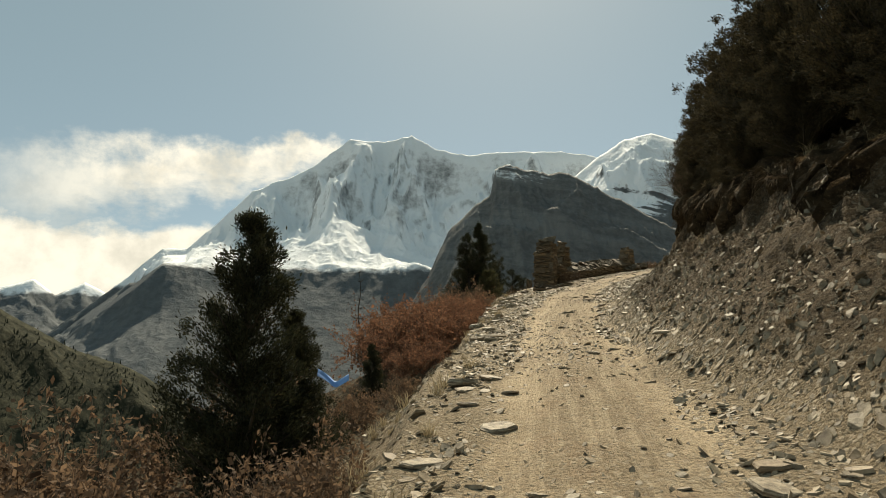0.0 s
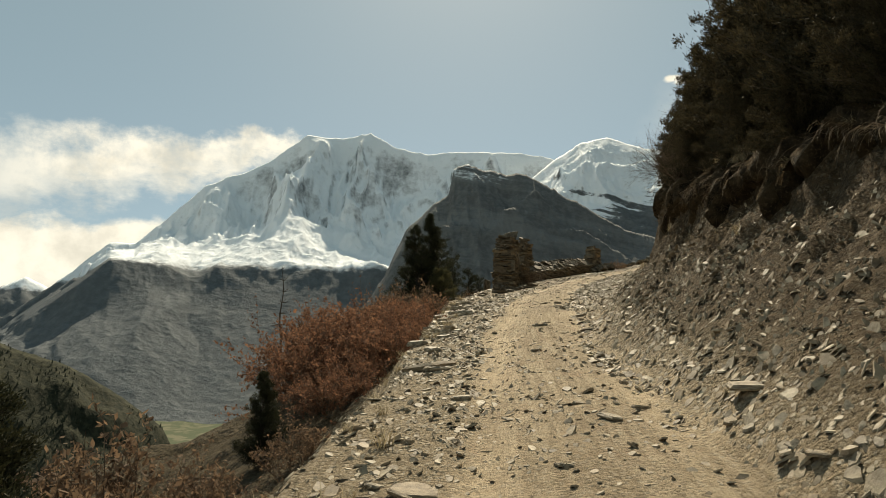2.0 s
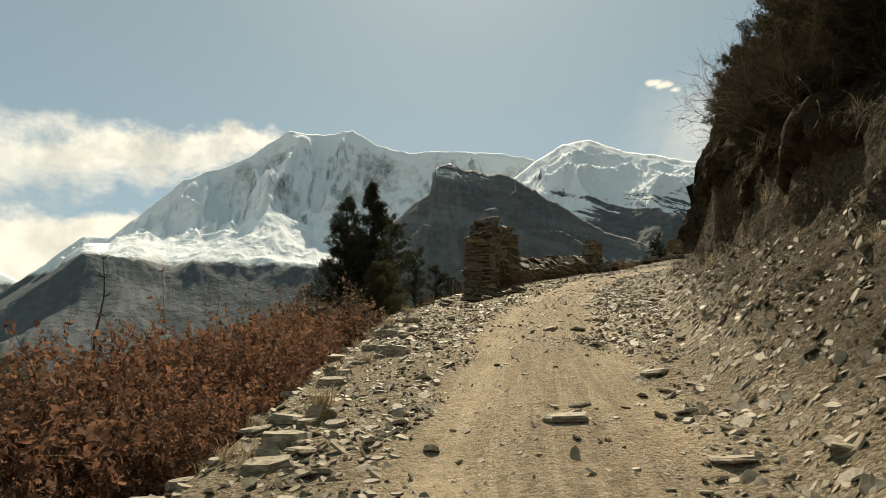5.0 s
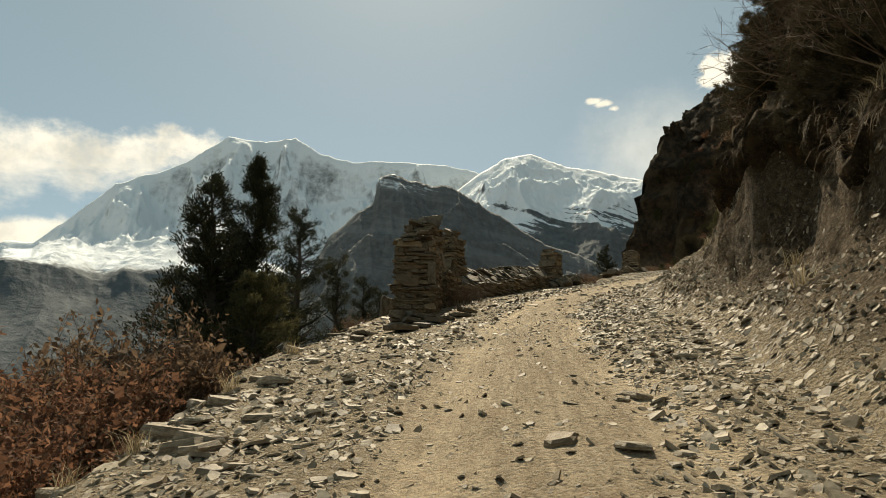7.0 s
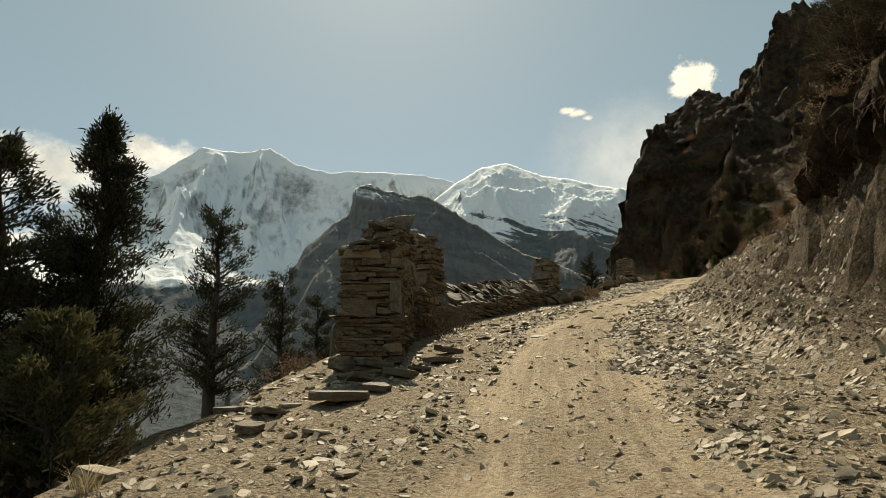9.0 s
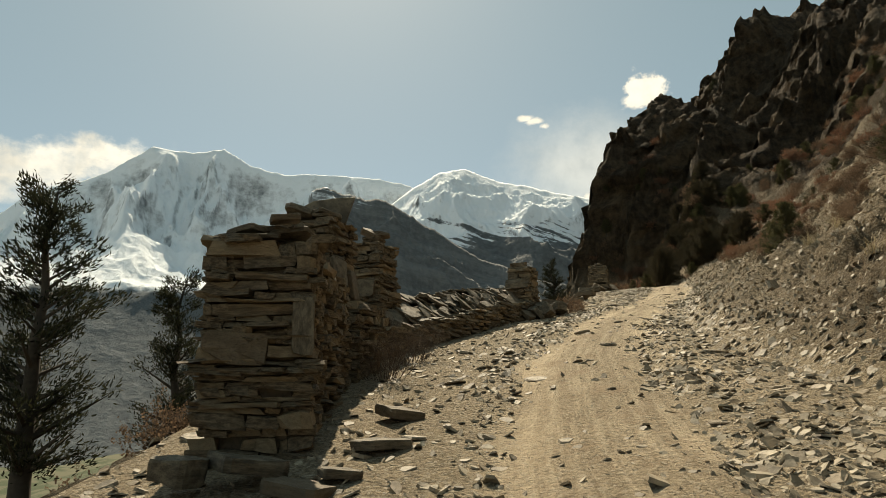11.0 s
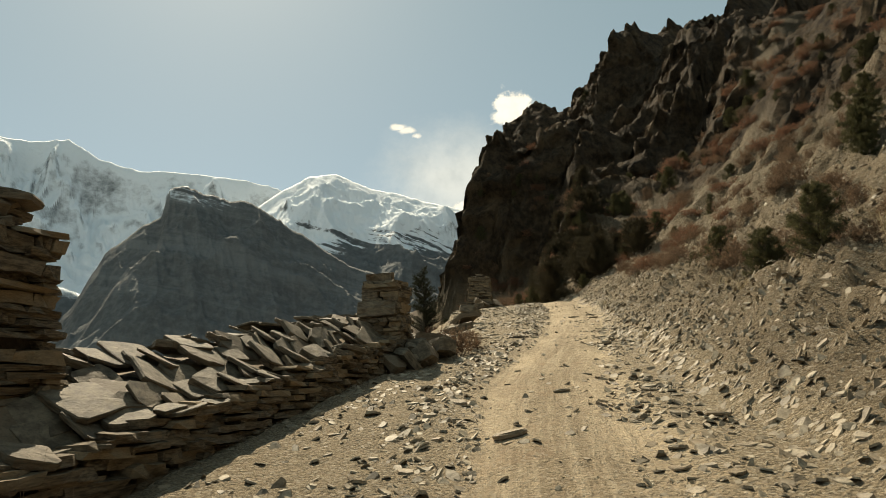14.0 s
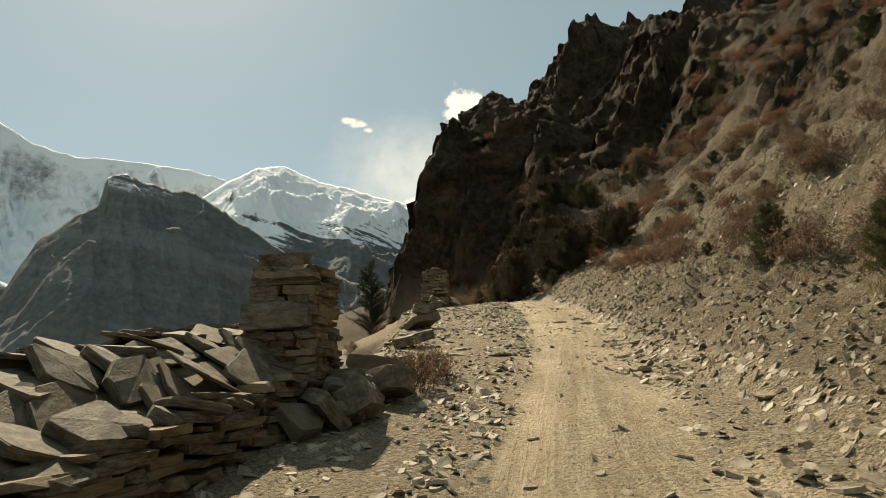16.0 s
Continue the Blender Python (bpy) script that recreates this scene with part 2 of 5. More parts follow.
def plain_material(name, a, b, scale, rough=0.85, translucent=0.0):
    m, n, bsdf = material(name, rough, 0.25)
    co = n.tree.nodes.new("ShaderNodeNewGeometry")
    f = n.noise(co.outputs["Position"], scale, 5, 0.6)
    r = n.math("ADD", n.math("MULTIPLY", f, 0.6), n.math("MULTIPLY", co.outputs["Random Per Island"], 0.55))
    colour = n.mix(n.step(r, 0.25, 0.85), a, b)
    n.link(colour, bsdf.inputs["Base Color"])
    if translucent:
        t = n.tree.nodes.new("ShaderNodeBsdfTranslucent")
        n.link(colour, t.inputs[0])
        mx = n.add("ShaderNodeMixShader", Fac=translucent)
        n.link(bsdf.outputs[0], mx.inputs[1])
        n.link(t.outputs[0], mx.inputs[2])
        n.link(mx.outputs[0], n.tree.nodes["Material Output"].inputs[0])
    return m


M_GROUND = ground_material()
M_STONE = stone_material("dry laid slate", (0.065, 0.05, 0.034), (0.21, 0.162, 0.108), (0.32, 0.235, 0.14))
M_SLAB = stone_material("carved slate", (0.075, 0.061, 0.043), (0.20, 0.163, 0.115), (0.14, 0.10, 0.062), 0.7, 0.22)
M_CHIP = stone_material("slate chips", (0.14, 0.112, 0.078), (0.42, 0.35, 0.25), (0.22, 0.155, 0.09), 0.6, 0.25)
# Core block inside pillars and wall, coloured darker than the stones round it.
M_CORE = stone_material("dark core", (0.03, 0.024, 0.017), (0.07, 0.055, 0.04))
# Rock tones of these three are lifted to grey-blue, painting in aerial haze.
M_SNOW = mountain_material("snow and haze-tinted rock", 345, 130, (0.105, 0.118, 0.126), (0.145, 0.158, 0.166), 1.0, 0.0, 0.0, (0.08, 0.42))
M_DOME = mountain_material("wind swept snow, hazed rock", 640, 300, (0.10, 0.108, 0.112), (0.15, 0.158, 0.16), 1.2, 0.3, 0.42, (0.2, 0.45))
M_DARK = mountain_material("bare dark rock, haze-tinted", 650, 190, (0.11, 0.115, 0.116), (0.165, 0.169, 0.167), 1.6, 0.55, 0.22, (0.35, 0.7))
M_FOREST = mountain_material("wooded slope", 5000, 10, (0.016, 0.02, 0.013), (0.05, 0.05, 0.032), 6.0)
M_NEEDLE = plain_material("juniper needles", (0.014, 0.017, 0.009), (0.055, 0.055, 0.027), 3, 0.8, 0.2)
M_BANK_NEEDLE = plain_material("brownish juniper needles", (0.022, 0.02, 0.011), (0.085, 0.068, 0.038), 3, 0.8, 0.2)
M_OLIVE = plain_material("olive juniper sprays", (0.045, 0.048, 0.022), (0.115, 0.105, 0.05), 3, 0.8, 0.3)
M_BARK = plain_material("weathered bark", (0.03, 0.024, 0.018), (0.09, 0.072, 0.055), 12)
M_RED = plain_material("autumn barberry leaves", (0.105, 0.054, 0.034), (0.25, 0.128, 0.078), 5, 0.8, 0.5)
M_BROWN = plain_material("withered brown leaves", (0.10, 0.064, 0.042), (0.23, 0.152, 0.097), 5, 0.8, 0.45)
M_TWIG = plain_material("reddish twigs", (0.075, 0.05, 0.036), (0.18, 0.127, 0.086), 8)
M_STRAW = plain_material("dry straw", (0.22, 0.17, 0.10), (0.42, 0.35, 0.23), 6, 0.8, 0.3)
def turf_material():
    m, n, bsdf = material("matted turf and roots", 0.95, 0.1)
    pos = n.tree.nodes.new("ShaderNodeNewGeometry").outputs["Position"]
    fine, broad = n.noise(pos, 26, 8, 0.72), n.noise(pos, 3.5, 6, 0.65)
    colour = n.mix(n.step(broad, 0.35, 0.65), (0.032, 0.023, 0.014), (0.105, 0.074, 0.043))
    colour = n.mix(n.math("MULTIPLY", n.step(fine, 0.52, 0.68), 0.7), colour, (0.24, 0.18, 0.11))
    n.link(colour, bsdf.inputs["Base Color"])
    bump(n, bsdf, n.math("ADD", fine, n.math("MULTIPLY", broad, 2.0)), 1.0, 0.14)
    return m


M_TURF = turf_material()
M_ROOT = plain_material("dead roots", (0.06, 0.042, 0.026), (0.2, 0.145, 0.09), 8)
M_WOOD = plain_material("distant conifers", (0.014, 0.02, 0.012), (0.04, 0.046, 0.026), 0.05)
M_BLUE = plain_material("blue plastic", (0.14, 0.30, 0.62), (0.20, 0.38, 0.70), 30, 0.5)


# ---- shaping helpers ----
def rand2(ix, iy, seed):
    h = np.sin(ix * 127.1 + iy * 311.7 + seed * 74.7) * 43758.5453
    return h - np.floor(h)


def vnoise(x, y, seed=0.0):
    ix, iy = np.floor(x), np.floor(y)
    fx, fy = x - ix, y - iy
    fx, fy = fx * fx * (3 - 2 * fx), fy * fy * (3 - 2 * fy)
    a, b = rand2(ix, iy, seed), rand2(ix + 1, iy, seed)
    c, d = rand2(ix, iy + 1, seed), rand2(ix + 1, iy + 1, seed)
    return (a + (b - a) * fx) * (1 - fy) + (c + (d - c) * fx) * fy - 0.5


def fbm(x, y, octaves=4, seed=0.0, gain=0.5):
    total, amp = 0.0, 1.0
    for k in range(octaves):
        total = total + amp * vnoise(x * 2 ** k, y * 2 ** k, seed + 13 * k)
        amp *= gain
    return total


def ridged(x, y, octaves=5, seed=0.0, gain=0.5):
    total, amp = 0.0, 1.0
    for k in range(octaves):
        r = 1 - np.abs(2 * vnoise(x * 2 ** k, y * 2 ** k, seed + 7 * k))
        total = total + amp * (r * r - 0.45)
        amp *= gain
    return total


def smooth(v, a, b):
    w = np.clip((v - a) / (b - a), 0, 1)
    return w * w * (3 - 2 * w)


def mesh_object(name, verts, faces, mat, parent=None, soft=False, label=""):
    me = bpy.data.meshes.new(name)
    me.from_pydata([tuple(v) for v in verts], [], [tuple(f) for f in faces])
    me.materials.append(mat)
    if soft:
        me.polygons.foreach_set("use_smooth", [True] * len(me.polygons))
    me.update()
    ob = new(name, me)
    ob.parent = parent
    if label:
        ob["label"] = label
    return ob


def part(name, bm, mat, parent=None, label=""):
    me = bpy.data.meshes.new(name)
    bm.to_mesh(me)
    bm.free()
    me.materials.append(mat)
    ob = new(name, me)
    ob.parent = parent
    if label:
        ob["label"] = label
    return ob


def grid_object(name, X, Y, Z, mat):
    """A sheet from three arrays of the same two-dimensional shape."""
    rows, cols = X.shape
    co = np.stack([X, Y, Z], -1).reshape(-1, 3).astype(np.float32)
    i = np.arange(rows * cols).reshape(rows, cols)
    quads = np.stack([i[:-1, :-1], i[:-1, 1:], i[1:, 1:], i[1:, :-1]], -1).reshape(-1, 4)
    me = bpy.data.meshes.new(name)
    me.vertices.add(len(co))
    me.vertices.foreach_set("co", co.ravel())
    me.loops.add(quads.size)
    me.loops.foreach_set("vertex_index", quads.ravel().astype(np.int32))
    me.polygons.add(len(quads))
    me.polygons.foreach_set("loop_start", np.arange(0, quads.size, 4, dtype=np.int32))
    me.polygons.foreach_set("use_smooth", np.ones(len(quads), dtype=bool))
    me.materials.append(mat)
    me.update(calc_edges=True)
    return new(name, me)


# ---- the lie of the land ----
LEFT_Y, LEFT_X = (-30, 0, 4.2, 8, 12.5, 15, 19, 22.6, 27, 29, 31, 33.5, 37, 40.2, 42.8, 46.3, 51, 59, 75, 97, 125, 160, 400), \
    (-4, -1.0, -0.6, -0.2, 0.4, 0.7, 1.3, 1.8, 2.5, 3.2, 3.6, 4.6, 6.3, 9.0, 11.2, 15.2, 18.5, 23.5, 31, 40, 52, 64, 160)
FOOT_Y, FOOT_X = (-30, 0, 4.1, 8.4, 14, 17, 20.3, 23, 25.5, 27.2, 30, 34.2, 37.6, 40.6, 44.7, 53.6, 62, 76, 88, 93, 97, 121, 150, 400), \
    (-1, 1.9, 2.3, 2.7, 3.7, 4.5, 5.7, 7.1, 8.4, 8.7, 10.1, 12.1, 14.1, 16.6, 19.6, 26.7, 32, 41, 48.5, 47, 41.5, 54.5, 74, 300)
TRACK_Y, TRACK_X = (-30, 0, 4.1, 15.8, 21.2, 25.4, 30, 34.5, 39.7, 45, 50.5, 58), (-3, 0.0, 0.35, 2.3, 3.6, 4.9, 6.7, 9.0, 12.8, 18.0, 22.6, 28)


def base(x, y):
    plane = 0.109 * x + 0.124 * y - 0.03
    far = np.maximum(y - 58, 0)
    plane = plane - 0.165 * far + 0.03 * np.minimum(far, 60)
    return plane - 0.14 * np.exp(-((y - 14) / 5.0) ** 2) + 0.05 * fbm(x * 0.25, y * 0.25, 3, 3)


def lay(x, y):
    """Height of the ground, and how much each spot is track, bank, scrub, cliff and far land."""
    x, y = np.asarray(x, float), np.asarray(y, float)
    lx, fx = np.interp(y, LEFT_Y, LEFT_X), np.interp(y, FOOT_Y, FOOT_X)
    lean = 1 / np.sqrt(1 + np.gradient(np.interp(np.arange(-30, 401), FOOT_Y[:18] + FOOT_Y[-4:], FOOT_X[:18] + FOOT_X[-4:]))[np.clip(np.round(y + 30).astype(int), 0, 430)] ** 2)
    wob = 0.25 * fbm(x * 0.5, y * 0.5, 3, 8)
    ul, ur = (lx - x) * lean + wob, (x - fx) * lean + wob * 1.6 + 3.5 * smooth(y, 56, 70) * fbm(x * 0.1, y * 0.1, 4, 37)
    road = base(np.clip(x, lx - 1, fx + 0.5), y)
    tx = np.interp(y, TRACK_Y, TRACK_X)
    ruts = np.exp(-((x - tx) * lean / 0.24) ** 2) + np.exp(-((x - tx - 1.45 / lean) * lean / 0.24) ** 2)
    band = smooth(1.05 - np.abs((x - tx) * lean - 0.6) + 0.5 * fbm(x * 0.9, y * 0.9, 3, 5), 0.0, 0.6) * (ul < 0)
    track = np.clip(band * (0.62 + 0.4 * np.minimum(ruts, 1)), 0, 1)
    side = np.exp(-((x - fx + 0.9 / lean) * lean / 0.3) ** 2) * smooth(y, 29, 32)
    rut = np.clip(np.minimum(ruts + side, 1) * (0.75 + 1.2 * fbm(x * 0.8, y * 0.8, 3, 44)), 0, 1) * (ul < 0) * (1 - smooth(y, 56, 60))
    z = road - 0.05 * ruts + 0.03 * fbm(x * 1.5, y * 1.5, 4, 21) + 0.018 * fbm(x * 6, y * 6, 2, 4)
    # the outer side: a crumbling step, then the slope to the valley
    dl = np.maximum(ul, 0)
    drop = 0.55 * smooth(dl, 0.0, 0.5) + np.interp(y, (0, 8, 14, 18, 25, 33), (0.3, 0.4, 0.55, 0.48, 0.48, 0.85)) * np.maximum(dl - 0.3, 0) + 0.12 * np.maximum(dl - 15, 0)
    shelf = smooth(y, 26.5, 28.5) * (1 - smooth(y, 44, 48))
    drop = drop * (1 - 0.45 * shelf * (dl < 2.5))
    z = z - drop + smooth(dl, 0.5, 3) * 0.5 * fbm(x * 0.35, y * 0.35, 4, 31)
    floor = -190 + 60 * fbm(x * 0.002, y * 0.002, 4, 2) + 14 * fbm(x * 0.012, y * 0.012, 4, 6)
    z = np.where(ul > 0, np.maximum(z, floor), z)
    # the inner side: scree, a cut face with a lip, and the hillside above
    u = np.maximum(ur, 0)
    lip = np.interp(y, (-10, 0, 12, 22, 27, 31), (2.4, 2.6, 2.9, 3.2, 3.7, 4.0)) + 0.25 * fbm(y * 0.8, y * 0 + 3, 3, 18)
    face = np.interp(y, (0, 17, 23, 30), (2.7, 2.3, 1.25, 1.2)) + 0.45 * fbm(x * 0.3, y * 0.3, 2, 17) + 0.2 * fbm(x * 0.3, y * 1.6, 4, 19)
    pitch = np.interp(y, (17, 24), (0.8, 0.66))
    scree = pitch * np.minimum(u, face)
    cut = smooth(u, face - 0.1, face + np.interp(y, (18, 24), (0.55, 0.95))) * np.maximum(lip - pitch * face, 0.4)
    near = scree + cut + 0.55 * np.maximum(u - face - 0.7, 0)
    slope = 0.60 * np.minimum(u, 4) + 0.86 * np.clip(u - 4, 0, 45) + 0.35 * np.maximum(u - 49, 0)
    slope = slope + 2.2 * smooth(u, 13, 17) + 3.0 * smooth(u, 24, 28)
    brow = np.interp(y, (60, 76, 93, 97, 121), (3, 5, 8.5, 10, 13.5)) + 2.0 * fbm(y * 0.21, x * 0.13, 4, 52)
    ledge = u + 1.6 * smooth(u, 0.5, 3) * fbm(u * 0.4, y * 0.16, 4, 51)
    wall = 2.7 * np.minimum(ledge, brow) + 0.35 * np.clip(u - brow, 0, 13) + 1.7 * np.clip(u - brow - 13, 0, 8) + 0.5 * np.maximum(u - brow - 21, 0)
    a, b = smooth(y, 27, 35), smooth(y, 58, 78)
    up = near * (1 - a) + slope * a * (1 - b) + wall * b
    rough = (0.24 * ridged(x * 0.8, y * 0.8, 5, 9, 0.62) + 0.16 * ridged(x * 2.1, y * 2.1, 3, 10, 0.6)) * smooth(u, 0.3, 2.0) + 0.9 * ridged(x * 0.16, y * 0.16, 4, 12) * smooth(u, 4, 12)
    rough = rough + (0.22 * ridged(x * 1.1, y * 1.1, 4, 61, 0.6) + 0.10 * ridged(x * 3.0, y * 3.0, 2, 62)) * smooth(u, 1.0, 3.0) * a * (1 - b)
    rough = rough + 3.2 * ridged(x * 0.06, y * 0.06, 5, 14) * b * smooth(u, 1, 7)
    rough = rough + 0.55 * ridged(x * 0.45, y * 0.45, 4, 15) * smooth(u, 3, 8) * a + 1.5 * ridged(x * 0.2, y * 0.2, 5, 16, 0.6) * b * smooth(u, 1, 5)
    z = z + np.where(ur > 0, up + rough, 0)
    cliff = np.clip(b * smooth(u, 0.5, 3) + a * smooth(u, 8, 14) * smooth(fbm(x * 0.12, y * 0.12, 4, 40), -0.2, 0.15), 0, 1)
    far = smooth(dl, 25, 70)
    scrub = smooth(dl, 0.3, 1.2) * (1 - far) + smooth(u, 4, 8) * (0.65 + 1.3 * fbm(x * 0.25, y * 0.25, 4, 41)) * (1 - cliff)
    # The dark bank tone thins past y 29, painting the hillside there as sunlit.
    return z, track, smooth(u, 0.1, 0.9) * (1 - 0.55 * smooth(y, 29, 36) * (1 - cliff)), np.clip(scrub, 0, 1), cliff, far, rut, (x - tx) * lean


def height(x, y):
    return lay(np.array([x]), np.array([y]))[0][0]


def stretched(low, high, step, far_low, far_high, mid_high=None, mid_step=0.5):
    v = list(np.arange(low, high, step))
    if mid_high:
        v += list(np.arange(high, mid_high, mid_step))
        step_up = mid_step
    else:
        step_up = step
    s = step_up
    while v[-1] < far_high:
        s *= 1.14
        v.append(v[-1] + s)
    s = step
    while v[0] > far_low:
        s *= 1.14
        v.insert(0, v[0] - s)
    return np.array(v)


gx, gy = stretched(-4, 22, 0.14, -4500, 4500, 100, 0.42), stretched(-3, 54, 0.16, -4500, 4500, 135, 0.42)
GX, GY = np.meshgrid(gx, gy)
GZ, *masks = lay(GX, GY)
# crumbling ledges push the steep faces in and out
steep = smooth(np.abs(np.gradient(GZ, axis=1)) / np.maximum(np.gradient(GX, axis=1), 1e-6), 0.8, 1.6) * masks[1] * (GY < 140) * (GY > -20)
wide = smooth(GY, 56, 70)
push = (0.14 * ridged(GY * 0.7, GZ * 2.6, 4, 81, 0.6) + 0.13 * ridged(GY * 2.6, GZ * 4.6, 2, 83)) * (1 - wide) + 1.7 * ridged(GY * 0.17 + GX * 0.1, GZ * 0.33, 5, 85, 0.62) * wide
GX, GY = GX - steep * push, GY - steep * push * 0.6 * wide
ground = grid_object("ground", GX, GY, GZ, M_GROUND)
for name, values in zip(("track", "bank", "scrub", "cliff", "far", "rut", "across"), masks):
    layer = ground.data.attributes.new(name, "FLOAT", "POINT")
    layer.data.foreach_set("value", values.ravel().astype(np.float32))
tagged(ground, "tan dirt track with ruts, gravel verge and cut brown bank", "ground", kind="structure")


# ---- mountains ----
def mountain(name, azimuths, elevations, top, foot, mat, rough, scale, seed, label, low=-280.0, cols=420, rows=150, spread=1.0, jag=0.0):
    """A range whose crest stands at these degrees of azimuth and elevation, top metres away, falling to foot metres away."""
    a = np.linspace(min(azimuths), max(azimuths), cols)
    kernel = np.hanning(2 * (cols // 14) + 1)
    wide = np.linspace(min(azimuths) - 6, max(azimuths) + 6, cols)
    blurred = np.convolve(np.pad(np.interp(wide, azimuths, elevations), cols // 14, "edge"), kernel / kernel.sum(), "valid")
    w = np.concatenate([np.linspace(-0.25, 0, 12, endpoint=False), np.linspace(0, 1, rows) ** 0.9])
    A, W = np.meshgrid(np.radians(a), w)
    R = top + (foot - top) * W
    X, Y = R * np.sin(A), R * np.cos(A)
    fall = np.where(W < 0, 1 + 2.0 * W, (1 - W) ** spread)
    keep = smooth(W, 0.0, 0.12)
    wx, wy = X + 60 * fbm(X / 400, Y / 400, 3, seed + 3), Y + 60 * fbm(X / 400, Y / 400, 3, seed + 4)
    swing = np.degrees(A) + 7 * smooth(W, 0.02, 0.5) * fbm(np.degrees(A) * 0.14 + seed, W * 2.2, 4, seed + 5)
    blur = smooth(W, 0.0, 0.35)
    angle = np.interp(swing, azimuths, elevations) * (1 - blur) + np.interp(swing, wide, blurred) * blur
    angle = angle + jag * ridged(swing * 0.4, swing * 0 + seed, 5, seed + 8, 0.6) * (1 - smooth(W, 0.0, 0.3))
    crest = np.tan(np.radians(angle)) * top
    Z = low + (crest - low) * fall
    Z = Z + rough * ridged(wx / scale, wy / scale, 7, seed, 0.57) * keep * (0.25 + 0.75 * fall)
    Z = Z + 0.1 * scale * fbm(wx / scale / 1.7, wy / scale / 1.7, 3, seed + 9) * keep * fall
    Z = Z + rough * 0.05 * ridged(wx / scale * 9, wy / scale * 9, 3, seed + 1) * (1 - keep)
    line = np.tan(np.radians(np.interp(np.degrees(A), azimuths, elevations) + jag * 0.5)) * R
    Z = np.where(W > 0, np.minimum(Z, line), Z)
    ob = grid_object(name, X, Y, Z, mat)
    return tagged(ob, label, "mountain", kind="structure")


def massif():
    """The great snow mountain: a steep shaded face, a bright bench under it and a dark slope to the valley."""
    crest_at = (-42, -35, -31.4, -28, -26.1, -24.1, -22.3, -20.2, -17.2, -16.6, -15.4, -13.7, -11.7, -8.7, -5.5, -2.9, -0.5, 2.4, 4.6, 7.7, 10.6, 12.3, 13.8, 18, 24)
    crest_el = (-3, -1, 1.6, 4.6, 6.4, 8.4, 8.5, 10.5, 13.7, 13.9, 14.6, 15.2, 16.4, 18.7, 18.6, 19.2, 18.0, 17.5, 17.7, 17.7, 17.6, 17.3, 17.0, 15, 10)
    back_at, back_el = (-42, -31.4, -28, -26, -24, -22.4, -20, -17.8, -14.6, -12, -9.4, -8, -6, -3, 0, 8, 24), (-4, 1.0, 3.8, 5.7, 7.7, 8.2, 8.4, 8.2, 8.7, 9.6, 11.2, 9.9, 8.6, 8.2, 7.5, 7, 5)
    lip_at, lip_el = (-42, -31.4, -28, -26.5, -24, -21.1, -17.4, -14.2, -9.2, -6.5, 0, 24), (-5, 0.4, 3.2, 5.0, 6.3, 6.8, 5.6, 6.5, 7.0, 7.1, 6.5, 4)
    a = np.linspace(-42, 24, 640)
    r = np.concatenate([np.linspace(4500, 4000, 10, endpoint=False), np.linspace(4000, 3250, 90, endpoint=False), np.linspace(3250, 2750, 60, endpoint=False), np.linspace(2750, 1900, 80)])
    A, R = np.meshgrid(a, r)
    X, Y = R * np.sin(np.radians(A)), R * np.cos(np.radians(A))
    down = np.clip((4000 - R) / 750, 0, 1)
    swing = A + 1.8 * smooth(down, 0.05, 0.6) * fbm(A * 0.35, R / 260, 4, 15)

    def level(at, el, away):
        return np.tan(np.radians(np.interp(swing, at, el))) * away

    crest, back, lip = level(crest_at, crest_el, 4000), level(back_at, back_el, 3250), level(lip_at, lip_el, 2750)
    face, bench, fall = np.clip((4000 - R) / 750, 0, 1), np.clip((3250 - R) / 500, 0, 1), np.clip((2750 - R) / 850, 0, 1)
    Z = crest + (back - crest) * (1 - (1 - face) ** 1.15) + (lip - back) * bench + (-260 - lip) * fall ** 0.9
    Z = np.where(R > 4000, crest - 1.1 * (R - 4000), Z)
    wx, wy = X + 90 * fbm(X / 420, Y / 420, 3, 8), Y + 90 * fbm(X / 420, Y / 420, 3, 9)
    keep, low = smooth(face, 0.0, 0.2), smooth(fall, 0.0, 0.25)
    Z = Z + keep * (1 - low) * ((210 * (ridged(wx / 420, wy / 1100, 3, 5, 0.5) - 0.45 * (1 - smooth(face, 0.5, 1.0))) + 105 * ridged(wx / 170, wy / 260, 5, 7, 0.52)) * (1 - 0.78 * smooth(face, 0.7, 1.0)))
    Z = Z + low * (1 - smooth(fall, 0.8, 1)) * (38 * ridged(wx / 520, wy / 1500, 2, 33, 0.4) + 5 * ridged(wx / 90, wy / 140, 4, 35))
    Z = Z + 7 * ridged(wx / 60, wy / 60, 3, 6) * (1 - keep)
    line = np.tan(np.radians(np.interp(A, crest_at, crest_el))) * R - 6
    Z = np.where(R < 4000, np.minimum(Z, line - 0.05 * (4000 - R)), Z)
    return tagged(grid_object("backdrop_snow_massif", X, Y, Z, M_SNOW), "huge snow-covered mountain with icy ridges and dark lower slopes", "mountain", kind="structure")


